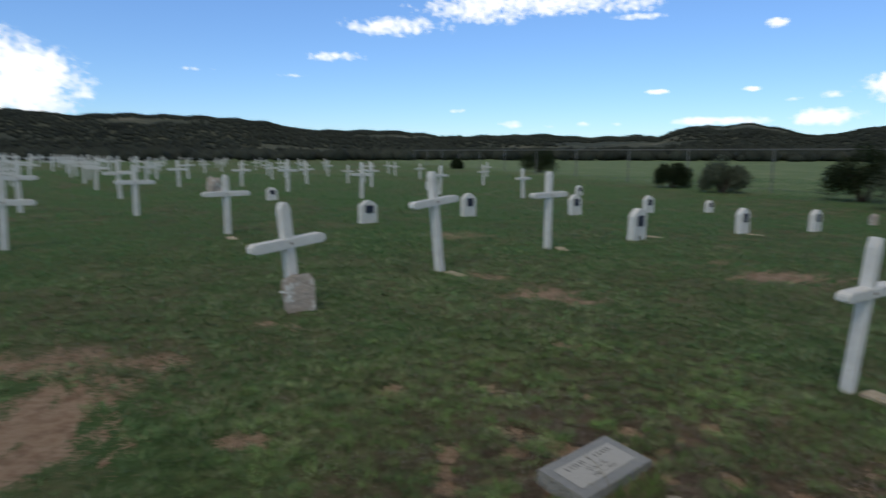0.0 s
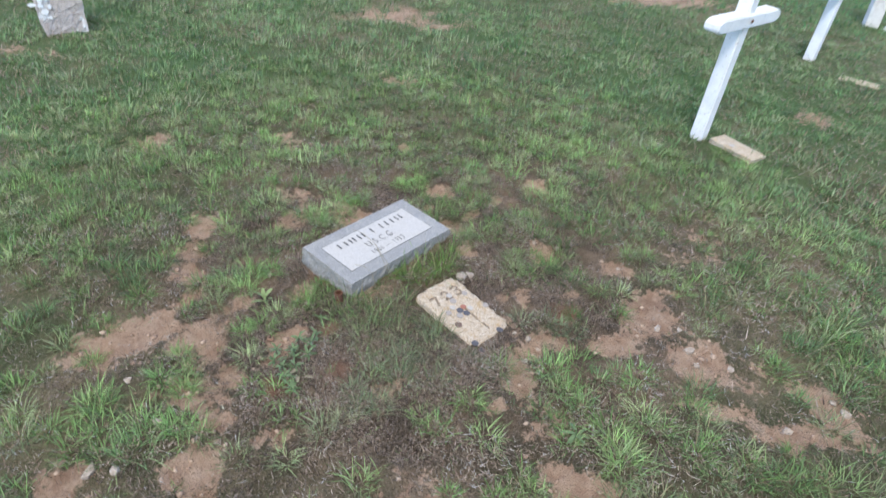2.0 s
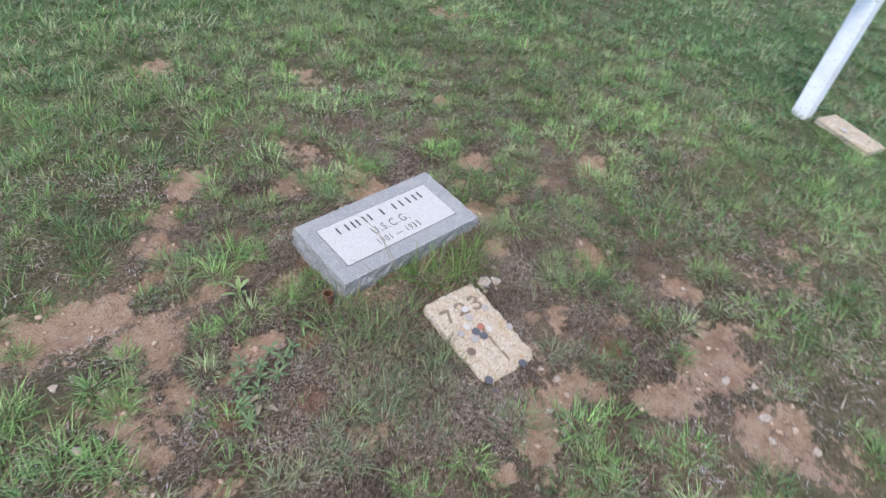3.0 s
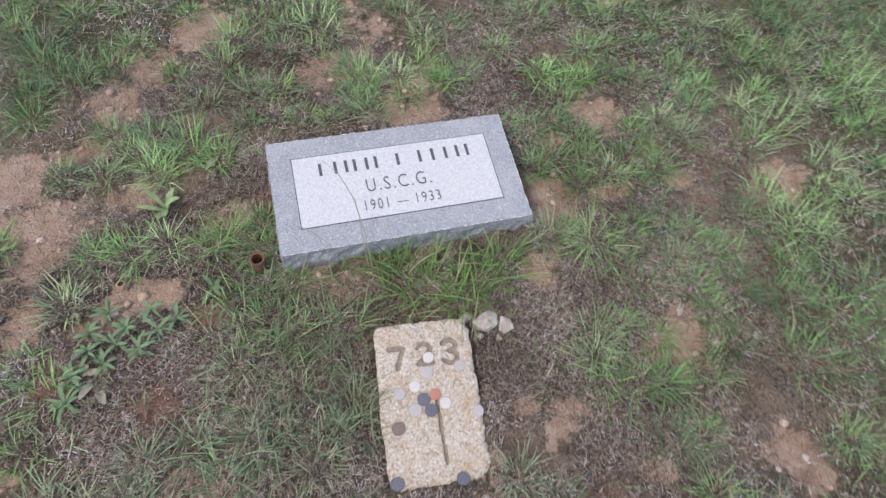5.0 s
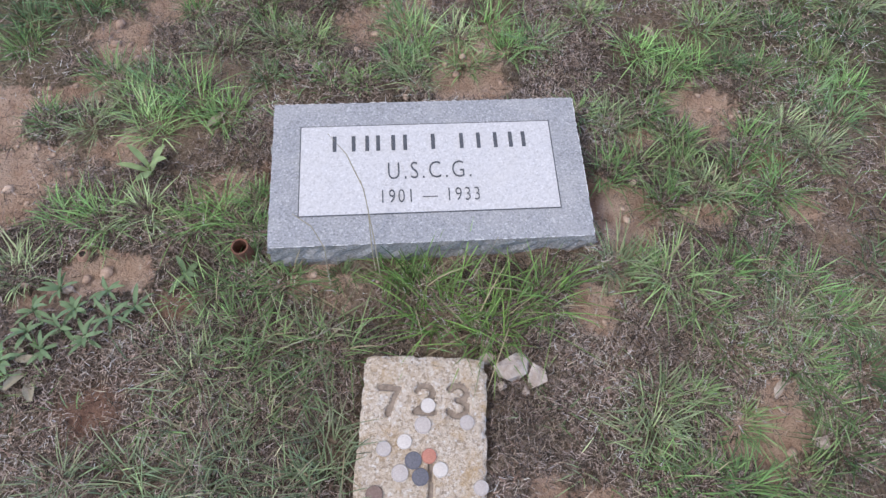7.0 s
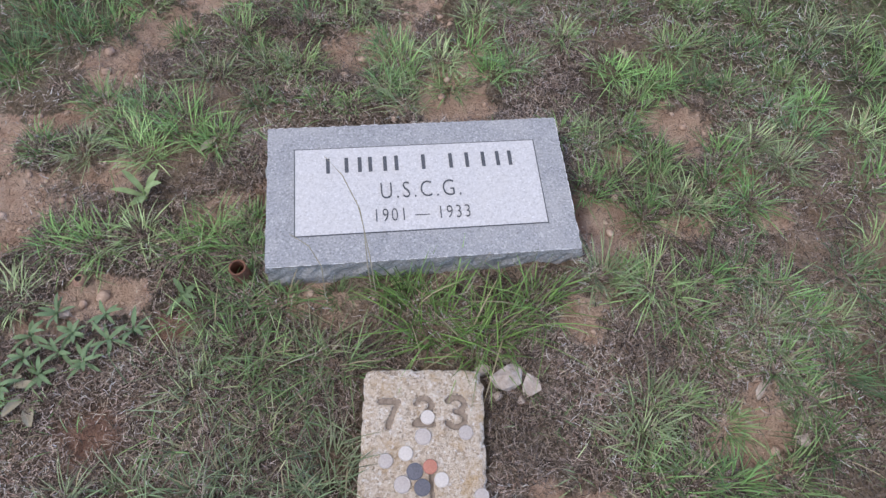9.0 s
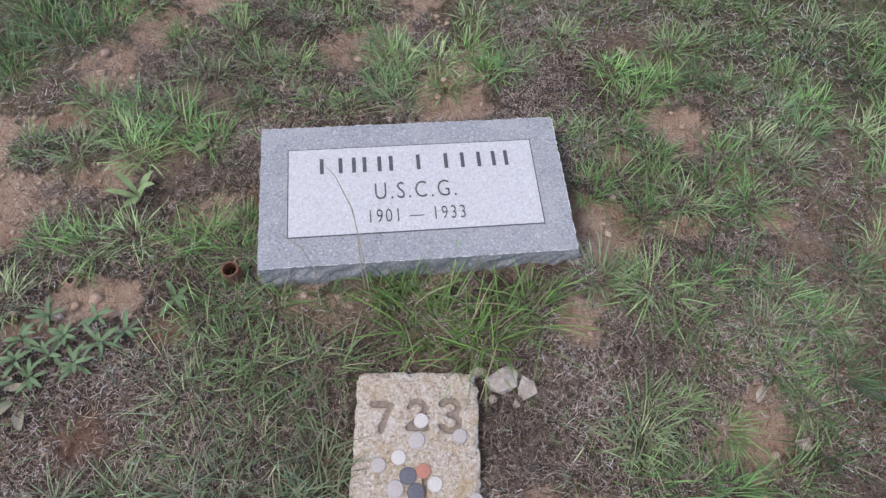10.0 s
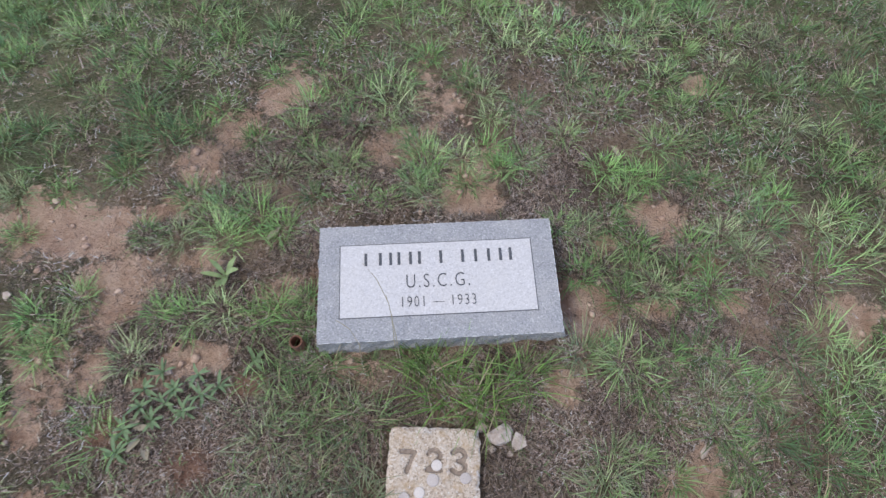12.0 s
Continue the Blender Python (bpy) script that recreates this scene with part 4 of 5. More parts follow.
NEAR_CROSSES = [(1.89, -0.36, 0.01, -0.06, 0.90, 0.58, 0.066, 0.66, -8, "white-painted timber cross leaning in the grass by a block"),
                (4.06, -0.33, 0.02, -0.05, 0.81, 0.56, 0.070, 0.60, -6, "white-painted timber cross with chipped paint"),
                (4.16, 3.74, 0.00, 0.00, 1.00, 0.68, 0.076, 0.70, 0, "upright white-painted timber cross with a block"),
                (2.05, 3.42, -0.07, 0.05, 1.04, 0.68, 0.078, 0.70, 8, "tall white-painted timber cross leaning sideways"),
                (0.23, 3.10, -0.06, 0.03, 0.86, 0.68, 0.085, 0.62, 6, "white-painted timber cross behind a rough stone"),
                (1.46, 7.55, 0.00, 0.00, 0.87, 0.70, 0.080, 0.68, 0, "white-painted timber cross with a block at its foot"),
                (-1.21, 8.17, 0.05, 0.00, 0.98, 0.72, 0.085, 0.62, 0, "white-painted timber cross in the grass")]
for x, y, dx, dy, h, arm, thick, at, turn, label in NEAR_CROSSES:
    cross_thing(h, arm, thick, at, stand(x, y, dx, dy, h, turn), label)

pattern = cross_thing(0.95, 0.70, 0.085, 0.66, stand(1.16, 11.2, 0.02, 0, 1, 2), "white-painted timber cross in a row of graves")
spots = [(2.01, 15.89), (2.34, 20.1), (5.34, 25.7), (4.99, 20.65), (8.25, 29.4), (7.45, 21.2), (12.7, 29.7), (7.3, 17.2), (11.5, 23.7), (18.6, 34.0),
         (7.65, 13.4), (12.8, 20.5), (21.3, 33.2), (21.4, 28.0), (11.75, 14.8), (19.4, 20.5), (13.3, 12.4), (3.57, 30.85), (2.95, 24.9), (0.64, 24.4),
         (15.2, 33.2), (25.0, 45.4), (22.6, 45.4), (14.2, 24.6), (16.0, 25.9), (-0.4, 13.5), (-0.2, 18.5)]
rng = random.Random(11)
for row in range(16):
    for col in range(14):
        y, x = 28.5 + row * 4.4, -3.0 + col * 2.35 + row * 0.1
        if rng.random() < (0.8 if x < 8 + row * 0.5 else 0.28) and all(math.hypot(x - a, y - b) > 1.6 for a, b in spots):
            spots.append((x + rng.uniform(-0.3, 0.3), y + rng.uniform(-0.4, 0.4)))
for x, y in spots:
    h = rng.uniform(0.92, 1.12)
    ob = copy_thing(pattern, stand(x, y, rng.uniform(-0.04, 0.05), rng.uniform(-0.03, 0.03), 1, rng.uniform(-7, 7)) @ Matrix.Diagonal((1, 1, h, 1)))


def marker_thing(height, width, depth, m, label, notch=False):
    """A house-shaped upright marker with a dark plaque on its face."""
    w = width / 2
    ob = empty("grave_marker", m, label, "grave marker", "white grave markers")
    foot = [(-w, -0.12), (-0.045, -0.12), (-0.045, 0.07), (0.045, 0.07), (0.045, -0.12), (w, -0.12)] if notch else [(-w, -0.12), (w, -0.12)]
    outline = foot + [(w, height * 0.76), (w * 0.80, height * 0.86), (w * 0.22, height), (-w * 0.22, height), (-w * 0.80, height * 0.86), (-w, height * 0.76)]
    part("body", slab(outline, depth, 0.0 if notch else 0.008), MASONRY, ob)
    part("plaque", box((width * 0.47, 0.012, height * 0.34), (0, -depth / 2 - 0.005, height * 0.62), 0.002, 1), PLAQUE, ob, "dark blue metal plaque")
    return ob


MARKERS = [(6.05, 3.62, 0, -0.01, 0.47, True), (11.48, 6.71, 0, 0, 0.42, False), (8.94, 6.95, -0.01, 0.01, 0.45, False), (16.7, 12.7, 0, 0, 0.38, False),
           (13.4, 6.14, 0, 0, 0.31, False), (8.8, 3.28, 0.01, 0.01, 0.44, False), (10.82, 2.82, 0.02, 0, 0.41, False), (3.9, 7.5, 0, 0, 0.39, False),
           (6.36, 7.6, 0, 0, 0.46, False), (14.1, 18.2, 0, 0, 0.38, False), (4.94, 13.4, 0, 0, 0.33, False), (9.49, -0.27, 0, 0.02, 0.41, False),
           (11.42, -0.71, 0.01, -0.02, 0.44, False), (13.78, -1.1, 0, 0.03, 0.41, False), (6.01, -0.65, 0.02, -0.05, 0.46, False)]
for x, y, dx, dy, h, notch in MARKERS:
    marker_thing(h, 0.35 if h > 0.35 else 0.27, 0.10, stand(x, y, dx, dy, h, random.uniform(-4, 3) - (9 if y < 1 else 0)), "white limewashed house-shaped grave marker with a dark plaque", notch)

post = tagged(part("grave_post", box((0.17, 0.12, 1.04), (0, 0, 0.34), 0.014, 2), SLAB_GREY), "thick pale weathered square grave post", "post")
post.matrix_world = stand(6.03, -0.37, 0.0, -0.01, 0.84, 18)
foot = part("footing", rock_bm((0.42, 0.34, 0.07), 4.0, 3, 0.25), MASONRY)
foot.matrix_world = stand(6.03, -0.66, 0, 0, 1, 10)
tagged(foot, "broken white concrete footing round a grave marker", "footing")
small = tagged(part("stone", rock_bm((0.2, 0.16, 0.3), 6.0, 3, 0.3), ROCK), "small pale upright fieldstone grave marker", "stone")
small.matrix_world = stand(13.94, 2.69, 0, 0, 1, 0) @ pose(0, 0, 0.1)
small = tagged(part("stone", rock_bm((0.4, 0.3, 0.62), 9.0, 3, 0.35), ROCK), "pale rough fieldstone cairn among the crosses", "stone")
small.matrix_world = stand(4.52, 16.18, 0, 0, 1, 0) @ pose(0, 0, 0.2)

# the rough headstone in front of a cross
rough = part("rough_headstone", slab([(-0.11, -0.1), (0.10, -0.1), (0.115, 0.02), (0.125, 0.2), (0.12, 0.27), (0.085, 0.325), (-0.06, 0.33), (-0.11, 0.30), (-0.125, 0.12)], 0.08), ROCK)
bm = bmesh.new()
bm.from_mesh(rough.data)
bmesh.ops.triangulate(bm, faces=bm.faces[:])
bmesh.ops.subdivide_edges(bm, edges=bm.edges[:], cuts=4)
for v in bm.verts:
    v.co += Vector((noise.noise(v.co * 14), noise.noise(v.co * 14 + Vector((9, 0, 0))), noise.noise(v.co * 14 + Vector((0, 9, 0))))) * 0.016
bm.to_mesh(rough.data)
bm.free()
rough.matrix_world = stand(0.22, 2.97, -0.02, 0.03, 0.3, -12, 0.035)
for fx, fz, fw, fh, lift, label in ((-0.095, 0.24, 0.030, 0.05, -0.045, ""), (-0.060, 0.255, 0.020, 0.055, -0.045, ""), (-0.085, 0.17, 0.045, 0.03, -0.045, ""), (-0.055, 0.195, 0.022, 0.03, -0.045, ""),
                                    (-0.10, 0.205, 0.03, 0.024, -0.045, ""), (-0.07, 0.135, 0.03, 0.02, -0.045, ""), (-0.135, 0.215, 0.05, 0.02, -0.036, "curled white paint flake")):
    ring = [(fx + fw / 2 * math.cos(q) * (0.75 + 0.5 * random.random()), fz + fh / 2 * math.sin(q) * (0.75 + 0.5 * random.random())) for q in (0.3, 1.2, 2.0, 2.9, 3.8, 4.6, 5.5)]
    part("paint_flake", slab(ring, 0.010), MASONRY, rough, label).location = (0, lift, 0)
tagged(rough, "rough grey headstone with flaking white paint, before a cross", "headstone")

# more concrete blocks lying beside the crosses
for x, y, turn in ((1.89, -0.56, -18), (2.09, 3.22, 0), (4.30, 3.62, -35), (6.66, 3.70, 12), (8.80, 3.05, 15), (1.32, 7.05, -10), (8.93, -0.66, -8), (10.9, -1.02, 35), (3.76, -0.73, 8)):
    ob = part("number_block", block_bm(0.115, 0.25, 0.08, x), CONCRETE)
    ob.matrix_world = pose(x, y, float(land(x, y)) + (0.026 if y < 3 and x < 3 else 0.010), 3, 0, turn)
    tagged(ob, "pale concrete grave block lying in the grass", "marker", "concrete grave blocks")
ob = part("coin", coin_bm(NICKEL * 1.2), BRIGHT)
ob.matrix_world = pose(1.86, -0.54, float(land(1.86, -0.54)) + 0.031, 3, 0, 0)
tagged(ob, "bright coin on a concrete grave block", "coin")


# ---- fence, poles ----
def build_fence():
    fence = empty("chain_link_fence", pose(0, 0, 0), "galvanised fence of steel posts and a top rail", "fence")
    start, along = Vector((20.6, -0.4)), Vector((0.40, 0.917))
    tops = []
    for s in (-13.0, -8.1, -3.2, 1.75, 6.1, 10.4, 15.6, 20.6, 26.5, 32.5, 38.5, 44.5, 50.5, 56.5, 62.5, 68.5):
        p = start + along * s
        z = float(land(p.x, p.y))
        ob = part("post", tube([(0, 0, -0.3), (0, 0, 1.8), (0, 0, 1.84)], [0.032, 0.032, 0.012], 8), STEEL, fence)
        ob.location = (p.x, p.y, z)
        tops.append((p.x, p.y, z + 1.78))
    part("top_rail", tube(tops, 0.024, 6), STEEL, fence)
    part("bottom_wire", tube([(x, y, z - 1.6) for x, y, z in tops], 0.006, 4), STEEL, fence)


build_fence()
pole = part("pale_pole", tube([(0, 0, -0.3), (0.0, 0, 1.6), (0, 0, 2.95)], [0.10, 0.09, 0.08], 10), PALE_POLE)
pole.matrix_world = stand(37.3, 0.64, 0, 0.05, 1)
tagged(pole, "short pale painted pole beyond the fence", "pole")
utility = empty("utility_pole", stand(64, 1.8, 0, 0.5, 7), "dark weathered utility pole with a crossarm", "utility pole")
part("shaft", tube([(0, 0, -0.5), (0, 0, 4), (0, 0, 6.8)], [0.16, 0.14, 0.10], 10), POLE, utility)
part("crossarm", box((0.10, 1.9, 0.12), (0, 0, 6.5), 0.01, 1), POLE, utility)
for dy in (-0.85, -0.3, 0.3, 0.85):
    part("insulator", tube([(0, dy, 6.56), (0, dy, 6.64), (0, dy, 6.74)], [0.02, 0.05, 0.03], 8), STEEL, utility)
bench = empty("bench", stand(34.2, 1.1, 0, 0, 1, 75), "pale low bench on the dirt beyond the fence", "bench")
part("seat", box((0.95, 0.35, 0.07), (0, 0, 0.30), 0.01, 1), PALE_POLE, bench)
for dx in (-0.36, 0.36):
    part("leg", box((0.1, 0.34, 0.45), (dx, 0, 0.06), 0.01, 1), POLE, bench)


# ---- bushes ----
def bush(x, y, width, height, mat, seed, label, leaf=0.052, count=16000):
    r = np.random.default_rng(seed)
    ob = empty("bush", stand(x, y), label, "bush")
    bm = bmesh.new()
    for k in range(6):
        a = k * 1.05 + r.random()
        tip = (0.32 * width * math.cos(a), 0.32 * width * math.sin(a), height * r.uniform(0.55, 0.8))
        t = tube([(0.05 * math.cos(a), 0.05 * math.sin(a), -0.1), (tip[0] * 0.4, tip[1] * 0.4, tip[2] * 0.5), tip], [0.05, 0.03, 0.01], 5)
        me = bpy.data.meshes.new("t")
        t.to_mesh(me)
        t.free()
        bm.from_mesh(me)
        bpy.data.meshes.remove(me)
    part("trunk", bm, BARK, ob)
    lumps = []
    for k in range(40):
        a, rr = r.random() * 6.283, 0.38 * width * math.sqrt(r.random())
        lumps.append((rr * math.cos(a), rr * math.sin(a), height * (0.12 + 0.74 * r.random() ** 0.7 * (1 - 0.55 * (rr / (0.38 * width)) ** 2)), width * r.uniform(0.09, 0.19)))
    lumps = np.array(lumps)
    pick = lumps[r.integers(0, len(lumps), count)]
    d = r.normal(size=(count, 3))
    d /= np.linalg.norm(d, axis=1, keepdims=True)
    p = pick[:, :3] + d * (pick[:, 3] * r.uniform(0.55, 1.12, count))[:, None]
    p[:, 2] = np.maximum(p[:, 2], 0.04)
    u = r.normal(size=(count, 3))
    u /= np.linalg.norm(u, axis=1, keepdims=True)
    w = np.cross(d, u)
    s = leaf * r.uniform(0.6, 1.5, count)[:, None]
    v = np.stack([p - u * s * 0.5, p + w * s * 0.4, p + u * s * 0.7 + d * s * 0.3, p - w * s * 0.4], 1).reshape(-1, 3)
    q = np.arange(count * 4).reshape(-1, 4)
    crown = array_mesh("crown", v, q, mat)
    crown.parent = ob


bush(22.7, 5.35, 2.7, 2.15, JUNIPER, 1, "dense dark green juniper bush by the fence")
bush(19.9, 3.1, 2.7, 1.75, SAGE, 2, "grey-green sagebrush by the fence")
bush(25.5, 13.9, 2.0, 1.35, JUNIPER, 3, "low dark juniper bush by the fence")
bush(23.6, 10.6, 2.1, 1.5, SAGE, 4, "grey-green loose bush by the fence")
bush(36.6, 31.6, 3.3, 2.2, JUNIPER, 5, "dark round bush beyond the crosses")
bush(38.4, 43.5, 1.4, 1.1, JUNIPER, 6, "small dark bush beyond the crosses")
bush(19.5, -2.3, 2.4, 0.9, JUNIPER, 8, "low dark scrub at the fence foot")


# ---- grass ----
def blades(rng, roots, length, width, azimuth, lean, bend, colour, segs=2):
    """Ribbons that taper and arch over. Gives points, triangles and a colour a point."""
    n = len(roots)
    d = np.stack([np.cos(azimuth), np.sin(azimuth)], 1)
    side = np.stack([-np.sin(azimuth), np.cos(azimuth)], 1)
    rows = []
    for k in range(segs + 1):
        s = k / segs
        out = length * (np.sin(lean) * s + bend * s * s * 0.6)
        up = length * (np.cos(lean) * s - bend * s * s * 0.45)
        c = np.c_[roots[:, :2] + d * out[:, None], roots[:, 2] + np.maximum(up, 0.001)]
        if k < segs:
            h = (width * (1 - 0.45 * s) / 2)[:, None] * side
            rows += [c - np.c_[h, np.zeros(n)], c + np.c_[h, np.zeros(n)]]
        else:
            rows.append(c)
    v = np.stack(rows, 1)
    m = 2 * segs + 1
    tri = []
    for k in range(segs - 1):
        a = 2 * k
        tri += [(a, a + 1, a + 3), (a, a + 3, a + 2)]
    tri.append((2 * segs - 2, 2 * segs - 1, 2 * segs))
    t = np.array(tri)[None] + (np.arange(n) * m)[:, None, None]
    return v.reshape(-1, 3), t.reshape(-1, 3), np.repeat(colour, m, 0)


GREENS = np.array([(0.155, 0.288, 0.09), (0.192, 0.335, 0.106), (0.258, 0.375, 0.146), (0.14, 0.242, 0.102), (0.30, 0.355, 0.188)])
GREYS = np.array([(0.35, 0.28, 0.235), (0.275, 0.207, 0.167), (0.45, 0.38, 0.335), (0.185, 0.123, 0.095), (0.345, 0.28, 0.21)])


MEADOW = np.array([(0.128, 0.25, 0.098), (0.168, 0.305, 0.115), (0.23, 0.34, 0.155), (0.108, 0.21, 0.092), (0.31, 0.355, 0.21)])


def clear_of_stones(x, y, r=0.0):
    in_stone = (np.abs(x) < 0.232 + r) & (np.abs(y - 0.003) < 0.120 + r)
    c, s = math.cos(radians(5.0)), math.sin(radians(5.0))
    u, v = (x + 0.030) * c - (y + 0.397) * s, (x + 0.030) * s + (y + 0.397) * c
    return ~(in_stone | ((np.abs(u) < 0.083 + r) & (np.abs(v) < 0.134 + r)))


def tufts(rng, cx, cy, per, spread, len_lo, len_hi, width, palette, lean_hi=0.9, seg=3, size=None, vary=1.1):
    n = len(cx)
    k = rng.poisson(per, n) + 2
    idx = np.repeat(np.arange(n), k)
    m = len(idx)
    az = rng.random(m) * 6.2832
    rr = spread * np.sqrt(rng.random(m)) * (1 if size is None else size[idx])
    x, y = cx[idx] + rr * np.cos(az), cy[idx] + rr * np.sin(az)
    keep = clear_of_stones(x, y)
    idx, az, x, y = idx[keep], az[keep], x[keep], y[keep]
    m = len(idx)
    ln = rng.uniform(len_lo, len_hi, m) * (1 if size is None else size[idx])
    hue = palette[rng.integers(0, len(palette), n)][idx] * 0.7 + palette[rng.integers(0, len(palette), m)] * 0.3
    hue = hue * rng.uniform(0.75, 1.3, (n, 1))[idx] * (1.0 - 0.45 * vary + vary * rng.random((m, 1)) ** 1.2) * (0.65 + 0.7 * fbm(x, y, 0.45, 170, 2))[:, None]
    hue = np.where(rng.random((m, 1)) < 0.05, np.array([(0.36, 0.31, 0.19)]) * rng.uniform(0.6, 1.2, (m, 1)), hue)
    z = height_at(x, y) - 0.004
    return blades(rng, np.c_[x, y, z], ln, width * rng.uniform(0.7, 1.3, m), az + rng.normal(0, 0.9, m), rng.uniform(0.08, lean_hi, m), rng.uniform(0.1, 1.0, m), hue, seg)


def join(groups):
    v, t, c, base = [], [], [], 0
    for gv, gt, gc in groups:
        v.append(gv), t.append(gt + base), c.append(gc)
        base += len(gv)
    return np.concatenate(v), np.concatenate(t), np.concatenate(c)


def greenness(x, y):
    """How thickly the green grass grows."""
    g = 0.45 * fbm(x, y, 0.36, 90, 2) + 0.55 * fbm(x, y, 0.10, 95, 2)
    g = g + 0.10 * np.clip((x - 0.5) / 0.8, 0, 1) + 0.17 * np.clip((np.hypot(x, y) - 0.5) / 1.2, 0, 1) + 0.07 * np.clip((y - 0.15) / 0.3, 0, 1)
    return g - 0.55 * bareness(x, y)


# the single tufts round the gravestone: x, y, size
TUFTS_FRONT = [(-0.06, -0.13, 0.8), (-0.02, -0.16, 1.3), (0.01, -0.20, 1.4), (0.07, -0.23, 1.2), (0.10, -0.20, 1.5), (0.16, -0.18, 1.3)]
TUFTS_CORNER = [(-0.25, -0.06, 0.7), (-0.25, 0.02, 0.6), (-0.21, -0.14, 0.9), (-0.13, -0.14, 0.7), (-0.23, -0.14, 1.4), (-0.28, -0.13, 1.2), (-0.32, -0.15, 1.0),
                (-0.14, -0.24, 1.4), (-0.18, -0.22, 1.2), (-0.23, -0.23, 1.0), (-0.26, -0.26, 1.0), (-0.31, -0.20, 0.8), (-0.32, -0.26, 0.8), (-0.36, -0.33, 1.0),
                (-0.24, -0.32, 1.0), (-0.20, -0.30, 1.0), (-0.26, -0.20, 1.0), (-0.65, -0.34, 1.0)]
TUFTS_EAST = [(0.37, -0.03, 1.0), (0.44, -0.01, 1.0), (0.48, -0.04, 0.8), (0.55, -0.02, 1.0), (0.35, -0.16, 1.2), (0.38, -0.21, 1.0), (0.43, -0.15, 1.0),
              (0.31, -0.13, 0.7), (0.27, -0.14, 1.0), (0.49, -0.15, 1.0), (0.54, -0.19, 1.0), (0.57, -0.23, 1.0), (0.49, -0.24, 1.0), (0.41, -0.27, 0.8),
              (0.29, -0.34, 1.2), (0.34, -0.33, 0.8), (0.50, -0.30, 1.0), (0.52, -0.35, 1.0), (0.59, -0.31, 1.0), (0.61, -0.23, 1.0)]
TUFTS_SOUTH_EAST = [(0.27, -0.38, 1.0), (0.40, -0.37, 0.8), (0.52, -0.41, 1.0), (0.38, -0.45, 1.0), (0.32, -0.44, 1.0), (0.28, -0.43, 0.8), (0.46, -0.45, 1.0),
                    (0.22, -0.65, 0.8), (0.35, -0.55, 1.0), (0.40, -0.55, 1.0), (0.38, -0.64, 1.0), (0.43, -0.70, 1.0), (0.56, -0.74, 1.0), (0.65, -0.77, 1.0),
                    (0.69, -0.66, 1.0), (0.65, -0.61, 1.0), (0.59, -0.85, 1.0), (0.33, -0.75, 1.0)]
TUFTS_NORTH = [(-0.01, 0.33, 1.2), (-0.04, 0.27, 1.0), (-0.01, 0.23, 1.0), (0.13, 0.36, 1.0), (0.16, 0.30, 1.0), (0.39, 0.29, 1.0), (0.41, 0.21, 1.0),
               (0.37, 0.15, 1.0), (0.31, 0.13, 0.9), (0.26, 0.14, 0.8), (0.34, 0.05, 1.0), (0.41, 0.04, 1.0), (0.29, 0.03, 1.0), (0.01, 0.64, 1.0),
               (0.09, 0.56, 1.0), (0.13, 0.52, 1.0), (0.15, 0.45, 1.0), (-0.03, 0.38, 1.0), (-0.00, 0.29, 1.0), (0.07, 0.33, 1.0), (0.22, 0.47, 1.0),
               (0.31, 0.38, 1.0), (0.36, 0.55, 1.0), (0.08, 0.27, 0.9), (0.21, 0.32, 1.0)]
TUFTS_NORTH_EAST = [(0.45, 0.26, 1.0), (0.42, 0.09, 1.0), (0.50, 0.02, 1.0), (0.54, 0.08, 1.0), (0.61, 0.11, 1.0), (0.70, 0.12, 1.0), (0.67, 0.17, 1.0),
                    (0.75, 0.19, 1.0), (0.60, 0.23, 1.0), (0.55, 0.26, 1.0), (0.70, 0.30, 1.0), (0.79, 0.32, 1.0), (0.52, 0.34, 1.0), (0.64, 0.05, 1.0),
                    (0.48, 0.63, 1.0), (0.65, 0.64, 1.0), (0.77, 0.68, 1.0), (0.85, 0.65, 1.0), (0.95, 0.69, 1.0), (1.06, 0.62, 1.0), (0.49, 0.26, 1.0),
                    (0.57, 0.35, 1.0), (0.66, 0.34, 1.0), (0.73, 0.41, 1.0), (0.84, 0.38, 1.0), (0.72, 0.25, 1.0), (0.81, 0.11, 1.0), (0.87, 0.14, 1.0),
                    (1.03, 0.39, 1.0), (1.01, 0.48, 1.0)]
TUFTS_WEST = [(-0.38, 0.20, 1.3), (-0.32, 0.17, 1.1), (-0.54, 0.16, 1.0), (-0.44, 0.15, 1.1), (-0.48, 0.20, 1.0), (-0.10, 0.23, 0.7), (-0.36, -0.03, 1.0),
              (-0.27, -0.05, 1.0), (-0.32, -0.01, 1.0), (-0.26, -0.00, 0.8), (-0.49, -0.02, 1.0), (-0.55, -0.01, 1.0), (-0.43, -0.01, 1.0), (-0.61, 0.17, 1.0),
              (-0.60, -0.10, 1.0), (-0.80, -0.01, 1.0), (-0.75, -0.05, 1.0), (-0.72, 0.04, 1.0), (-0.78, -0.08, 1.0), (-0.89, 0.20, 0.8)]
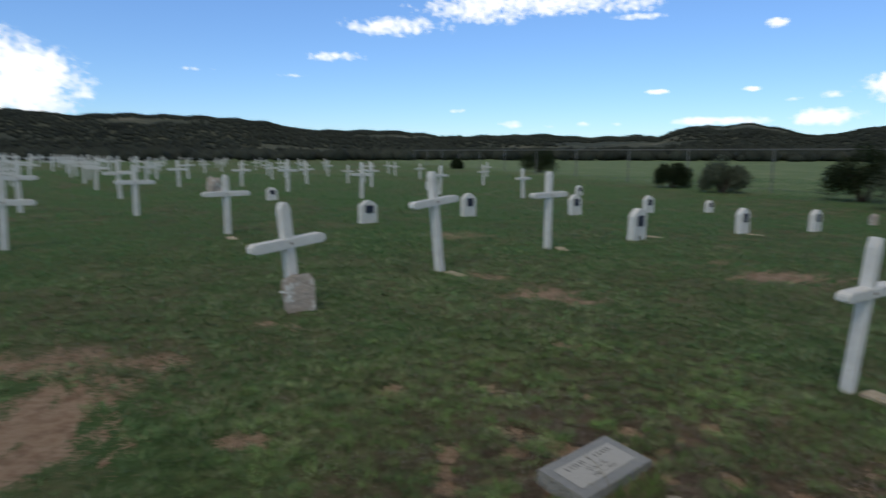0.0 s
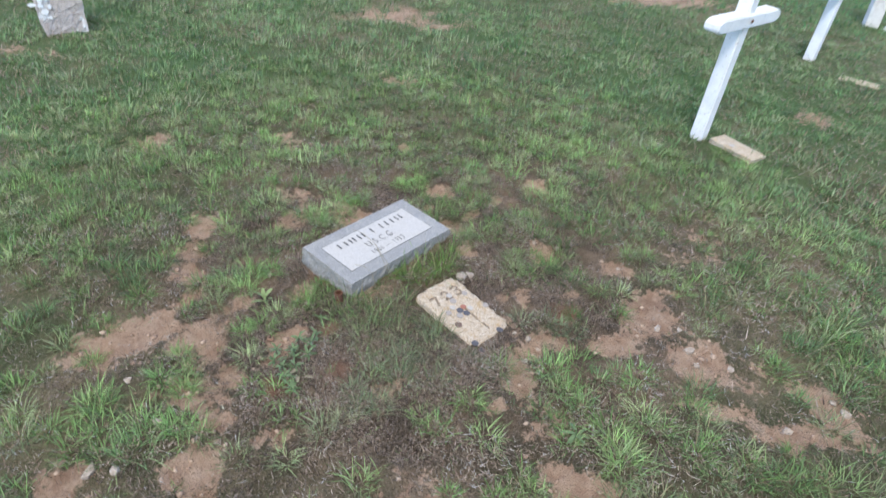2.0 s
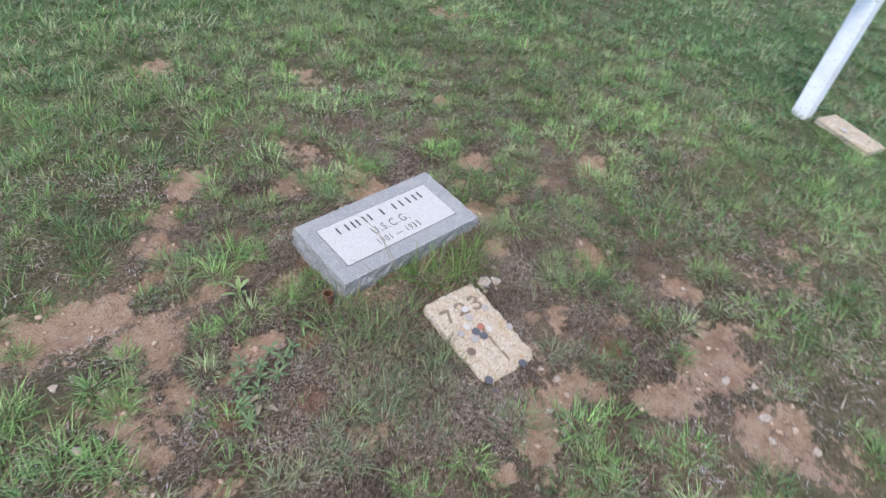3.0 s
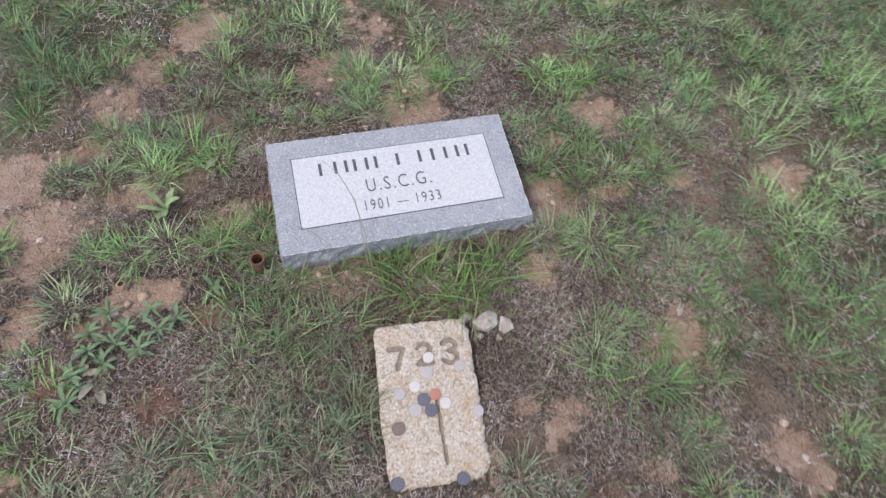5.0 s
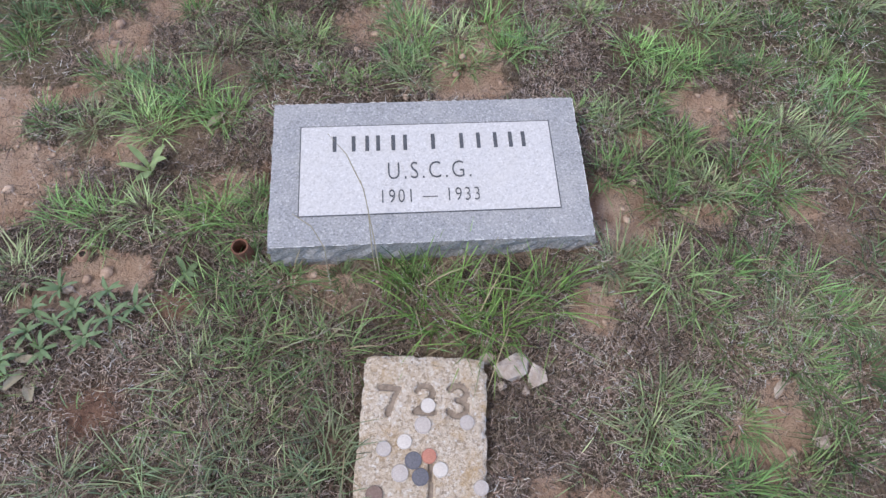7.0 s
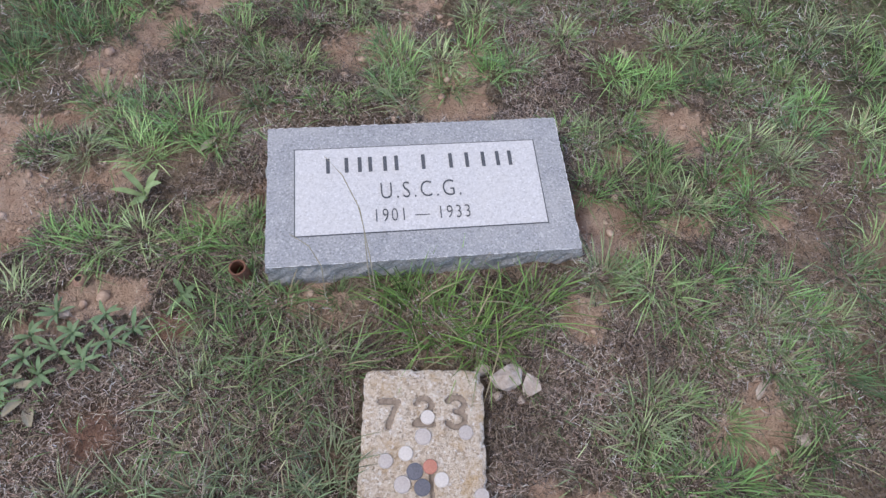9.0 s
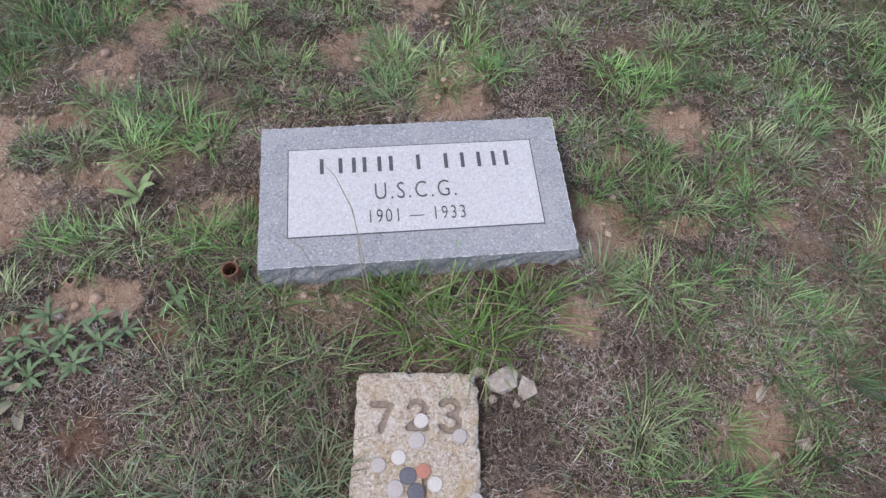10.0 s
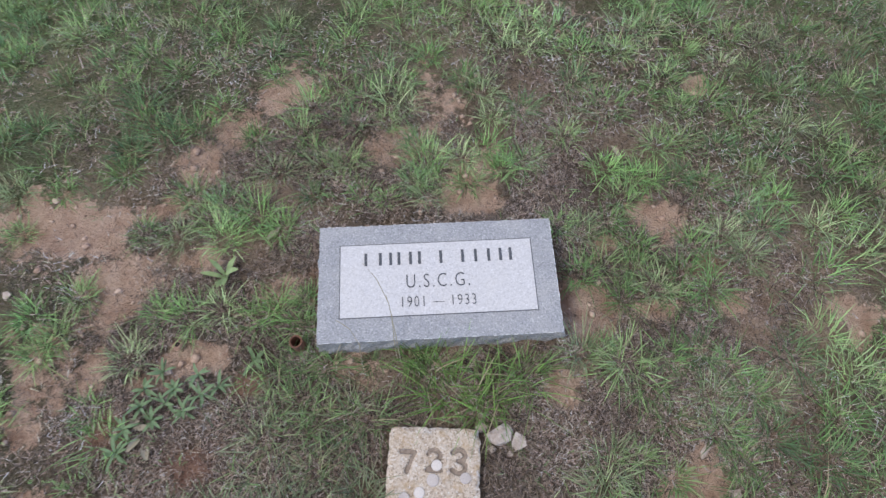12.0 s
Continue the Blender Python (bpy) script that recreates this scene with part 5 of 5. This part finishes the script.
TUFTS_NORTH_WEST = [(-0.68, 0.39, 1.2), (-0.68, 0.33, 1.0), (-0.27, 0.37, 1.0), (-0.24, 0.33, 1.0), (-0.34, 0.32, 1.0), (-0.52, 0.26, 1.0), (-0.44, 0.24, 1.2),
                    (-0.26, 0.25, 0.7), (-0.88, 0.62, 1.0), (-0.79, 0.56, 1.0), (-0.72, 0.61, 1.0), (-0.80, 0.46, 1.0), (-0.91, 0.47, 1.0), (-0.60, 0.62, 1.0),
                    (-0.68, 0.68, 1.0), (-0.38, 0.68, 1.0), (-0.19, 0.71, 1.0), (-0.40, 0.42, 0.9), (-0.30, 0.43, 0.9), (-0.19, 0.34, 0.9), (-0.15, 0.25, 0.8),
                    (-0.92, 0.30, 1.0), (-0.81, 0.29, 0.8)]
TUFTS_SOUTH = [(-0.15, -0.37, 1.2), (-0.15, -0.42, 1.1), (-0.19, -0.42, 1.0), (-0.27, -0.39, 1.0), (-0.31, -0.41, 1.0), (-0.48, -0.39, 1.0), (-0.36, -0.45, 1.0),
               (-0.56, -0.44, 1.2), (-0.49, -0.45, 1.0), (-0.46, -0.48, 1.0), (-0.40, -0.39, 1.0), (-0.61, -0.43, 1.0), (-0.30, -0.53, 1.0), (-0.22, -0.46, 1.0),
               (0.08, -0.54, 1.0), (0.14, -0.60, 1.0), (0.14, -0.64, 1.0), (0.15, -0.69, 1.0), (-0.16, -0.54, 0.7)]


def scattered_spots(rng, cell, x0, x1, y0, y1):
    """Places about one cell apart, none in a row."""
    gx, gy = np.meshgrid(np.arange(x0, x1, cell), np.arange(y0, y1, cell))
    x, y = gx.ravel() + rng.uniform(-0.5, 0.5, gx.size) * cell, gy.ravel() + rng.uniform(-0.5, 0.5, gx.size) * cell
    return x, y


FRESH = np.array([(0.15, 0.275, 0.06), (0.19, 0.325, 0.078), (0.13, 0.225, 0.064), (0.255, 0.335, 0.12)])
CORNER_GREENS = np.array([(0.125, 0.215, 0.075), (0.155, 0.255, 0.09), (0.19, 0.265, 0.11), (0.25, 0.285, 0.15)])
DUSKY = np.array([(0.115, 0.17, 0.085), (0.145, 0.20, 0.10), (0.19, 0.235, 0.13), (0.27, 0.275, 0.17)])


def build_grass():
    rng = np.random.default_rng(3)
    groups = []
    # the tufts round the stones, one by one
    for spots, palette, per in ((TUFTS_FRONT, FRESH, 80), (TUFTS_CORNER, CORNER_GREENS, 58), (TUFTS_EAST, GREENS, 105), (TUFTS_SOUTH_EAST, GREENS, 105), (TUFTS_NORTH, GREENS, 110),
                               (TUFTS_NORTH_EAST, GREENS, 110), (TUFTS_WEST, GREENS, 110), (TUFTS_NORTH_WEST, GREENS, 110), (TUFTS_SOUTH, DUSKY, 75)):
        a = np.array(spots)
        groups.append(tufts(rng, a[:, 0], a[:, 1], per, 0.025, 0.019, 0.084 if palette is FRESH else 0.063, 0.0018, palette, 0.95 if palette is FRESH else 1.15, 4, a[:, 2] * rng.uniform(0.85, 1.1, len(a))))
    known = np.concatenate([np.array(q)[:, :2] for q in (TUFTS_FRONT, TUFTS_CORNER, TUFTS_EAST, TUFTS_SOUTH_EAST, TUFTS_NORTH, TUFTS_NORTH_EAST, TUFTS_WEST, TUFTS_NORTH_WEST, TUFTS_SOUTH)])
    # further out the tufts stand where the ground is not bare
    x, y = scattered_spots(rng, 0.074, -2.1, 2.1, -2.1, 2.1)
    apart = np.min(np.hypot(x[:, None] - known[None, :, 0], y[:, None] - known[None, :, 1]), 1) > 0.075
    mapped = (x > -0.62) & (x < 0.62) & (y > -0.5) & (y < 0.42)
    keep = apart & ~mapped & (rng.random(len(x)) < np.clip((2.1 - np.hypot(x, y)) / 0.7, 0, 1)) & (greenness(x, y) + 0.10 * rng.normal(size=len(x)) > 0.455)
    x, y = x[keep], y[keep]
    groups.append(tufts(rng, x, y, 72, 0.030, 0.021, 0.064, 0.0021, GREENS, 1.1, 2, 0.65 + 0.75 * rng.random(len(x))))
    # small weak sprouts between them
    n = 9000
    x, y = rng.uniform(-2.1, 2.1, n), rng.uniform(-2.1, 2.1, n)
    keep = (rng.random(n) < np.clip((2.05 - np.hypot(x, y)) / 1.0, 0, 1)) & (greenness(x, y) + 0.14 * rng.normal(size=n) > 0.49) & clear_of_stones(x, y, 0.012)
    x, y = x[keep], y[keep]
    groups.append(tufts(rng, x, y, 6, 0.018, 0.016, 0.046, 0.0016, GREENS, 1.3, 3, rng.uniform(0.5, 1.2, len(x))))
    # grey-green loose growth lying over below the gravestone's corner
    n = 38
    x, y = rng.uniform(-0.40, -0.13, n), rng.uniform(-0.52, -0.20, n)
    keep = (bareness(x, y) < 0.5) & (dampness(x, y) < 0.4) & clear_of_stones(x, y, 0.02)
    groups.append(tufts(rng, x[keep], y[keep], 14, 0.036, 0.03, 0.075, 0.0014, DUSKY, 1.45, 4, rng.uniform(0.7, 1.2, keep.sum())))
    v, t, c = join(groups)
    tagged(array_mesh("grass", v, t, GRASS, c), "fine green grass tufts round the gravestone", "grass", kind="stuff")
    # dead, matted grass
    groups = []
    for n, reach, segs, lo, hi, wide in ((540000, 0.78, 2, 0.006, 0.019, 0.0010), (440000, 1.85, 1, 0.009, 0.024, 0.0017)):
        x, y = rng.uniform(-reach, reach, n), rng.uniform(-reach, reach, n)
        dist = np.hypot(x, y + 0.1)
        near = np.clip((reach - dist) / (0.25 * reach), 0, 1) if segs == 2 else np.clip((dist - 0.55) / 0.2, 0, 1) * np.clip((reach - dist) / 0.8, 0, 1)
        inner = rng.random(n) < near
        x, y = x[inner], y[inner]
        n = len(x)
        lush = fbm(x, y, 0.13, 130, 3)
        keep = clear_of_stones(x, y, 0.004) & (bareness(x, y) < 0.22 + 0.9 * rng.random(n) ** 3) & (dampness(x, y) < 0.1 + rng.random(n)) & (lush + 0.1 * rng.normal(size=n) > 0.40)
        x, y = x[keep], y[keep]
        m = len(x)
        patch = (0.35 + 1.25 * fbm(x, y, 0.11, 150, 2))[:, None] * (1.0 if segs == 2 else 1.3)
        hue = np.minimum(GREYS[rng.integers(0, len(GREYS), m)] * (0.08 + 1.6 * rng.random((m, 1)) ** 1.9) * patch, 0.58)
        v, t, c = blades(rng, np.c_[x, y, height_at(x, y) + rng.uniform(-0.002, 0.007, m)], rng.uniform(lo, hi, m), wide * rng.uniform(0.5, 1.2, m), rng.random(m) * 6.2832,
                         rng.uniform(0.8, 1.5, m), rng.uniform(-0.3, 0.6, m), hue, segs)
        k = 2 * segs + 1
        swirl = rng.normal(0, 0.0028, (m, k, 2)) * (np.arange(k) // 2 / segs)[None, :, None]
        if segs == 2:
            swirl[:, 3] = swirl[:, 2]
        v = v.reshape(m, k, 3)
        v[:, :, :2] += swirl
        groups.append((v.reshape(-1, 3), t, c))
    v, t, c = join(groups)
    tagged(array_mesh("dead_grass", v, t, THATCH, c), "grey matted dead grass on the earth", "grass", kind="stuff")
    # the middle distance
    x, y = scattered_spots(rng, 0.105, -3.2, 7.0, -3.4, 6.5)
    n = len(x)
    fade = np.clip((np.hypot(x, y) - 1.35) / 0.6, 0, 1) * np.clip((7.2 - np.hypot(x, y)) / 3.5, 0, 1)
    keep = (rng.random(n) < fade) & (greenness(x, y) + 0.07 * rng.normal(size=n) > 0.575)
    x, y = x[keep], y[keep]
    dense = tufts(rng, x, y, 15, 0.042, 0.03, 0.075, 0.0048, MEADOW, 1.0, 2, 0.6 + 0.8 * rng.random(len(x)), 0.6)
    n = 10000
    r, a = 1.5 + 7.5 * rng.random(n) ** 1.15, np.radians(rng.uniform(-12, 125, n))
    x, y = -0.9 + r * np.sin(a), -0.9 + r * np.cos(a)
    keep = (greenness(x, y) + 0.05 * rng.normal(size=n) > 0.565) & (rng.random(n) < np.clip((np.hypot(x, y) - 0.95) / 0.9, 0, 1))
    x, y = x[keep], y[keep]
    v, t, c = join([dense, tufts(rng, x, y, 12, 0.034, 0.026, 0.062, 0.0036, MEADOW, 0.95, 2, 0.45 + 1.0 * rng.random(len(x)) ** 1.5, 0.6)])
    tagged(array_mesh("grass", v, t, GRASS, c), "thin green grass among the crosses", "grass", kind="stuff")
    n = 150000
    r, a = 1.0 + 5.0 * rng.random(n) ** 0.7, np.radians(rng.uniform(-15, 130, n))
    x, y = -0.6 + r * np.sin(a), -0.6 + r * np.cos(a)
    keep = (rng.random(n) < np.clip((np.hypot(x, y) - 0.8) / 0.8, 0, 1)) & (fbm(x, y, 0.3, 131, 3) + 0.1 * rng.normal(size=n) > 0.41)
    x, y = x[keep], y[keep]
    m = len(x)
    hue = GREYS[rng.integers(0, len(GREYS), m)] * rng.uniform(0.5, 1.35, (m, 1))
    v, t, c = blades(rng, np.c_[x, y, height_at(x, y)], rng.uniform(0.015, 0.045, m), rng.uniform(0.002, 0.0042, m), rng.random(m) * 6.2832, rng.uniform(0.7, 1.45, m), rng.uniform(-0.2, 0.6, m), hue, 1)
    tagged(array_mesh("dead_grass", v, t, THATCH, c), "grey dead grass among the green", "grass", kind="stuff")
    n = 42000
    r, a = 7 + 38 * rng.random(n) ** 0.85, np.radians(rng.uniform(0, 100, n))
    x, y = -2 + r * np.sin(a), -1.4 + r * np.cos(a)
    keep = bareness(x, y) < 0.4 + 0.6 * rng.random(n)
    x, y = x[keep], y[keep]
    m = len(x)
    groups = []
    for k in range(4):
        hue = MEADOW[rng.integers(0, 4, m)] * rng.uniform(0.75, 1.15, (m, 1)) * np.array([0.74, 1.0, 0.95])
        ox, oy = x + rng.normal(0, 0.07, m), y + rng.normal(0, 0.07, m)
        groups.append(blades(rng, np.c_[ox, oy, land(ox, oy)], rng.uniform(0.03, 0.075, m), rng.uniform(0.008, 0.016, m), rng.random(m) * 6.2832, rng.uniform(0.1, 0.9, m), rng.uniform(0, 0.6, m), hue, 1))
    v, t, c = join(groups)
    tagged(array_mesh("grass", v, t, GRASS, c), "short green grass across the graveyard", "grass", kind="stuff")


build_grass()


def build_pebbles():
    rng = np.random.default_rng(5)
    bm = bmesh.new()
    bmesh.ops.create_icosphere(bm, subdivisions=1, radius=1)
    bm.verts.ensure_lookup_table()
    base = np.array([v.co for v in bm.verts])
    tri = np.array([[v.index for v in f.verts] for f in bm.faces])
    bm.free()
    n = 22000
    x, y = rng.uniform(-1.7, 1.5, n), rng.uniform(-1.7, 1.4, n)
    keep = (bareness(x, y) > 0.35 * rng.random(n) + 0.05) & clear_of_stones(x, y, 0.01)
    x, y = x[keep], y[keep]
    m = len(x)
    s = 0.0011 + 0.0080 * rng.random(m) ** 7
    v = base[None] * (1 + 0.5 * (rng.random((m, len(base), 1)) - 0.5)) * (s[:, None] * rng.uniform(0.7, 1.3, (m, 3)) * np.array([1, 1, 0.65]))[:, None]
    v = v + np.stack([x, y, height_at(x, y) + 0.2 * s], 1)[:, None]
    t = tri[None] + (np.arange(m) * len(base))[:, None, None]
    tagged(array_mesh("pebbles", v.reshape(-1, 3), t.reshape(-1, 3), PEBBLE), "small tan pebbles on the bare earth", "pebbles", kind="stuff")


build_pebbles()


# ---- weeds and stalks ----
def weed(x, y, leaves, length, width, seed, label, rise=0.5, mat=WEED):
    r = random.Random(seed)
    ob = empty("weed", pose(x, y, float(height_at(np.array([x]), np.array([y]))[0]) - 0.003), label, "weed")
    part("stem", tube([(0, 0, -0.01), (0.003, 0.002, length * 0.4), (0.005, 0.004, length * 0.75)], [0.0018, 0.0015, 0.001], 5), mat, ob)
    for k in range(leaves):
        bm = bmesh.new()
        n, ln, w = 6, length * r.uniform(0.7, 1.15), width * r.uniform(0.8, 1.2)
        lo, hi = [], []
        for i in range(n + 1):
            s = i / n
            half = w / 2 * math.sin(math.pi * min(1, 0.08 + 0.92 * s)) ** 0.8
            z = ln * (rise * s - 0.55 * s * s) + 0.004
            lo.append(bm.verts.new((ln * s, -half, z + 0.15 * half)))
            hi.append(bm.verts.new((ln * s, half, z + 0.15 * half)))
        mid = [bm.verts.new((ln * i / n, 0, ln * (rise * i / n - 0.55 * (i / n) ** 2) + 0.004)) for i in range(n + 1)]
        for i in range(n):
            bm.faces.new((lo[i], lo[i + 1], mid[i + 1], mid[i]))
            bm.faces.new((mid[i], mid[i + 1], hi[i + 1], hi[i]))
        leaf = part("leaf", bm, mat, ob, smooth=True)
        leaf.matrix_basis = pose(0.004, 0.003, length * r.uniform(0.1, 0.6), r.uniform(-15, 15), r.uniform(-12, 12), 360 * k / leaves + r.uniform(-25, 25))


weed(-0.43, 0.055, 6, 0.042, 0.0125, 1, "pale green broad-leaved weed seedling", 1.1, SEEDLING)
for k, (x, y) in enumerate(((-0.53, -0.135), (-0.46, -0.145), (-0.56, -0.165), (-0.50, -0.17), (-0.515, -0.195), (-0.45, -0.185), (-0.535, -0.225), (-0.58, -0.24), (-0.42, -0.17), (-0.56, -0.20), (-0.48, -0.21), (-0.59, -0.28))):
    weed(x, y, 7 + k % 4, 0.026 + 0.003 * (k % 3), 0.0058, 10 + k, "silvery green leafy weed on bare earth", 0.75)
weed(-0.18, -0.90, 9, 0.045, 0.008, 30, "silvery green leafy weed on bare earth")
weed(-0.36, -0.12, 5, 0.035, 0.008, 31, "small green leafy weed")

for pts, label in (([(-0.075, -0.150, -0.01), (-0.082, -0.115, 0.07), (-0.092, -0.07, 0.125), (-0.112, -0.035, 0.155), (-0.135, -0.012, 0.17)], "thin dry seed stalk arching over the gravestone"),
                   ([(-0.08, -0.150, -0.01), (-0.086, -0.12, 0.05), (-0.088, -0.085, 0.10), (-0.096, -0.055, 0.125)], "thin dry seed stalk arching over the gravestone"),
                   ([(-0.15, -0.145, -0.01), (-0.15, -0.12, 0.06), (-0.165, -0.10, 0.085), (-0.19, -0.085, 0.095)], "thin dry grass stalk leaning on the gravestone"),
                   ([(0.02, -0.15, -0.01), (0.05, -0.17, 0.05), (0.085, -0.13, 0.09)], "thin dry grass stalk before the gravestone"),
                   ([(-0.30, -0.33, -0.01), (-0.30, -0.38, 0.01), (-0.30, -0.43, 0.012)], "pale dry stalk lying on the grass"),
                   ([(-0.12, -0.20, 0.0), (-0.16, -0.235, 0.03), (-0.20, -0.25, 0.035)], "pale dry stalk lying on the grass")):
    ob = part("stalk", tube(pts, [0.0008] * (len(pts) - 1) + [0.0005], 5), STRAW)
    tagged(ob, label, "stalk")


def dry_leaf(x, y, length, turn, seed):
    bm = bmesh.new()
    n, rows = 6, []
    for i in range(n + 1):
        t = i / n
        half = 0.17 * length * math.sin(math.pi * min(1, 0.06 + 0.94 * t)) ** 0.8
        curl = 0.22 * length * math.sin(2.4 * t + seed)
        rows.append([bm.verts.new((length * (t - 0.5), side * half, curl * 0.5 + abs(side) * half * 0.7)) for side in (-1, -0.4, 0.4, 1)])
    for a, b in zip(rows, rows[1:]):
        for k in range(3):
            bm.faces.new((a[k], b[k], b[k + 1], a[k + 1]))
    ob = part("dry_leaf", bm, STRAW, smooth=True)
    ob.matrix_world = pose(x, y, float(height_at(np.array([x]), np.array([y]))[0]) + 0.006, 10 * math.sin(seed), 8, turn)
    tagged(ob, "curled pale dry leaf on bare earth", "leaf", "dry leaves on the earth")


for k, (x, y) in enumerate(((-0.545, -0.235), (-0.555, -0.26), (-0.535, -0.275), (-0.57, -0.22), (-0.34, 0.155), (0.42, 0.33))):
    dry_leaf(x, y, 0.034 + 0.004 * (k % 3), 57 * k, k)
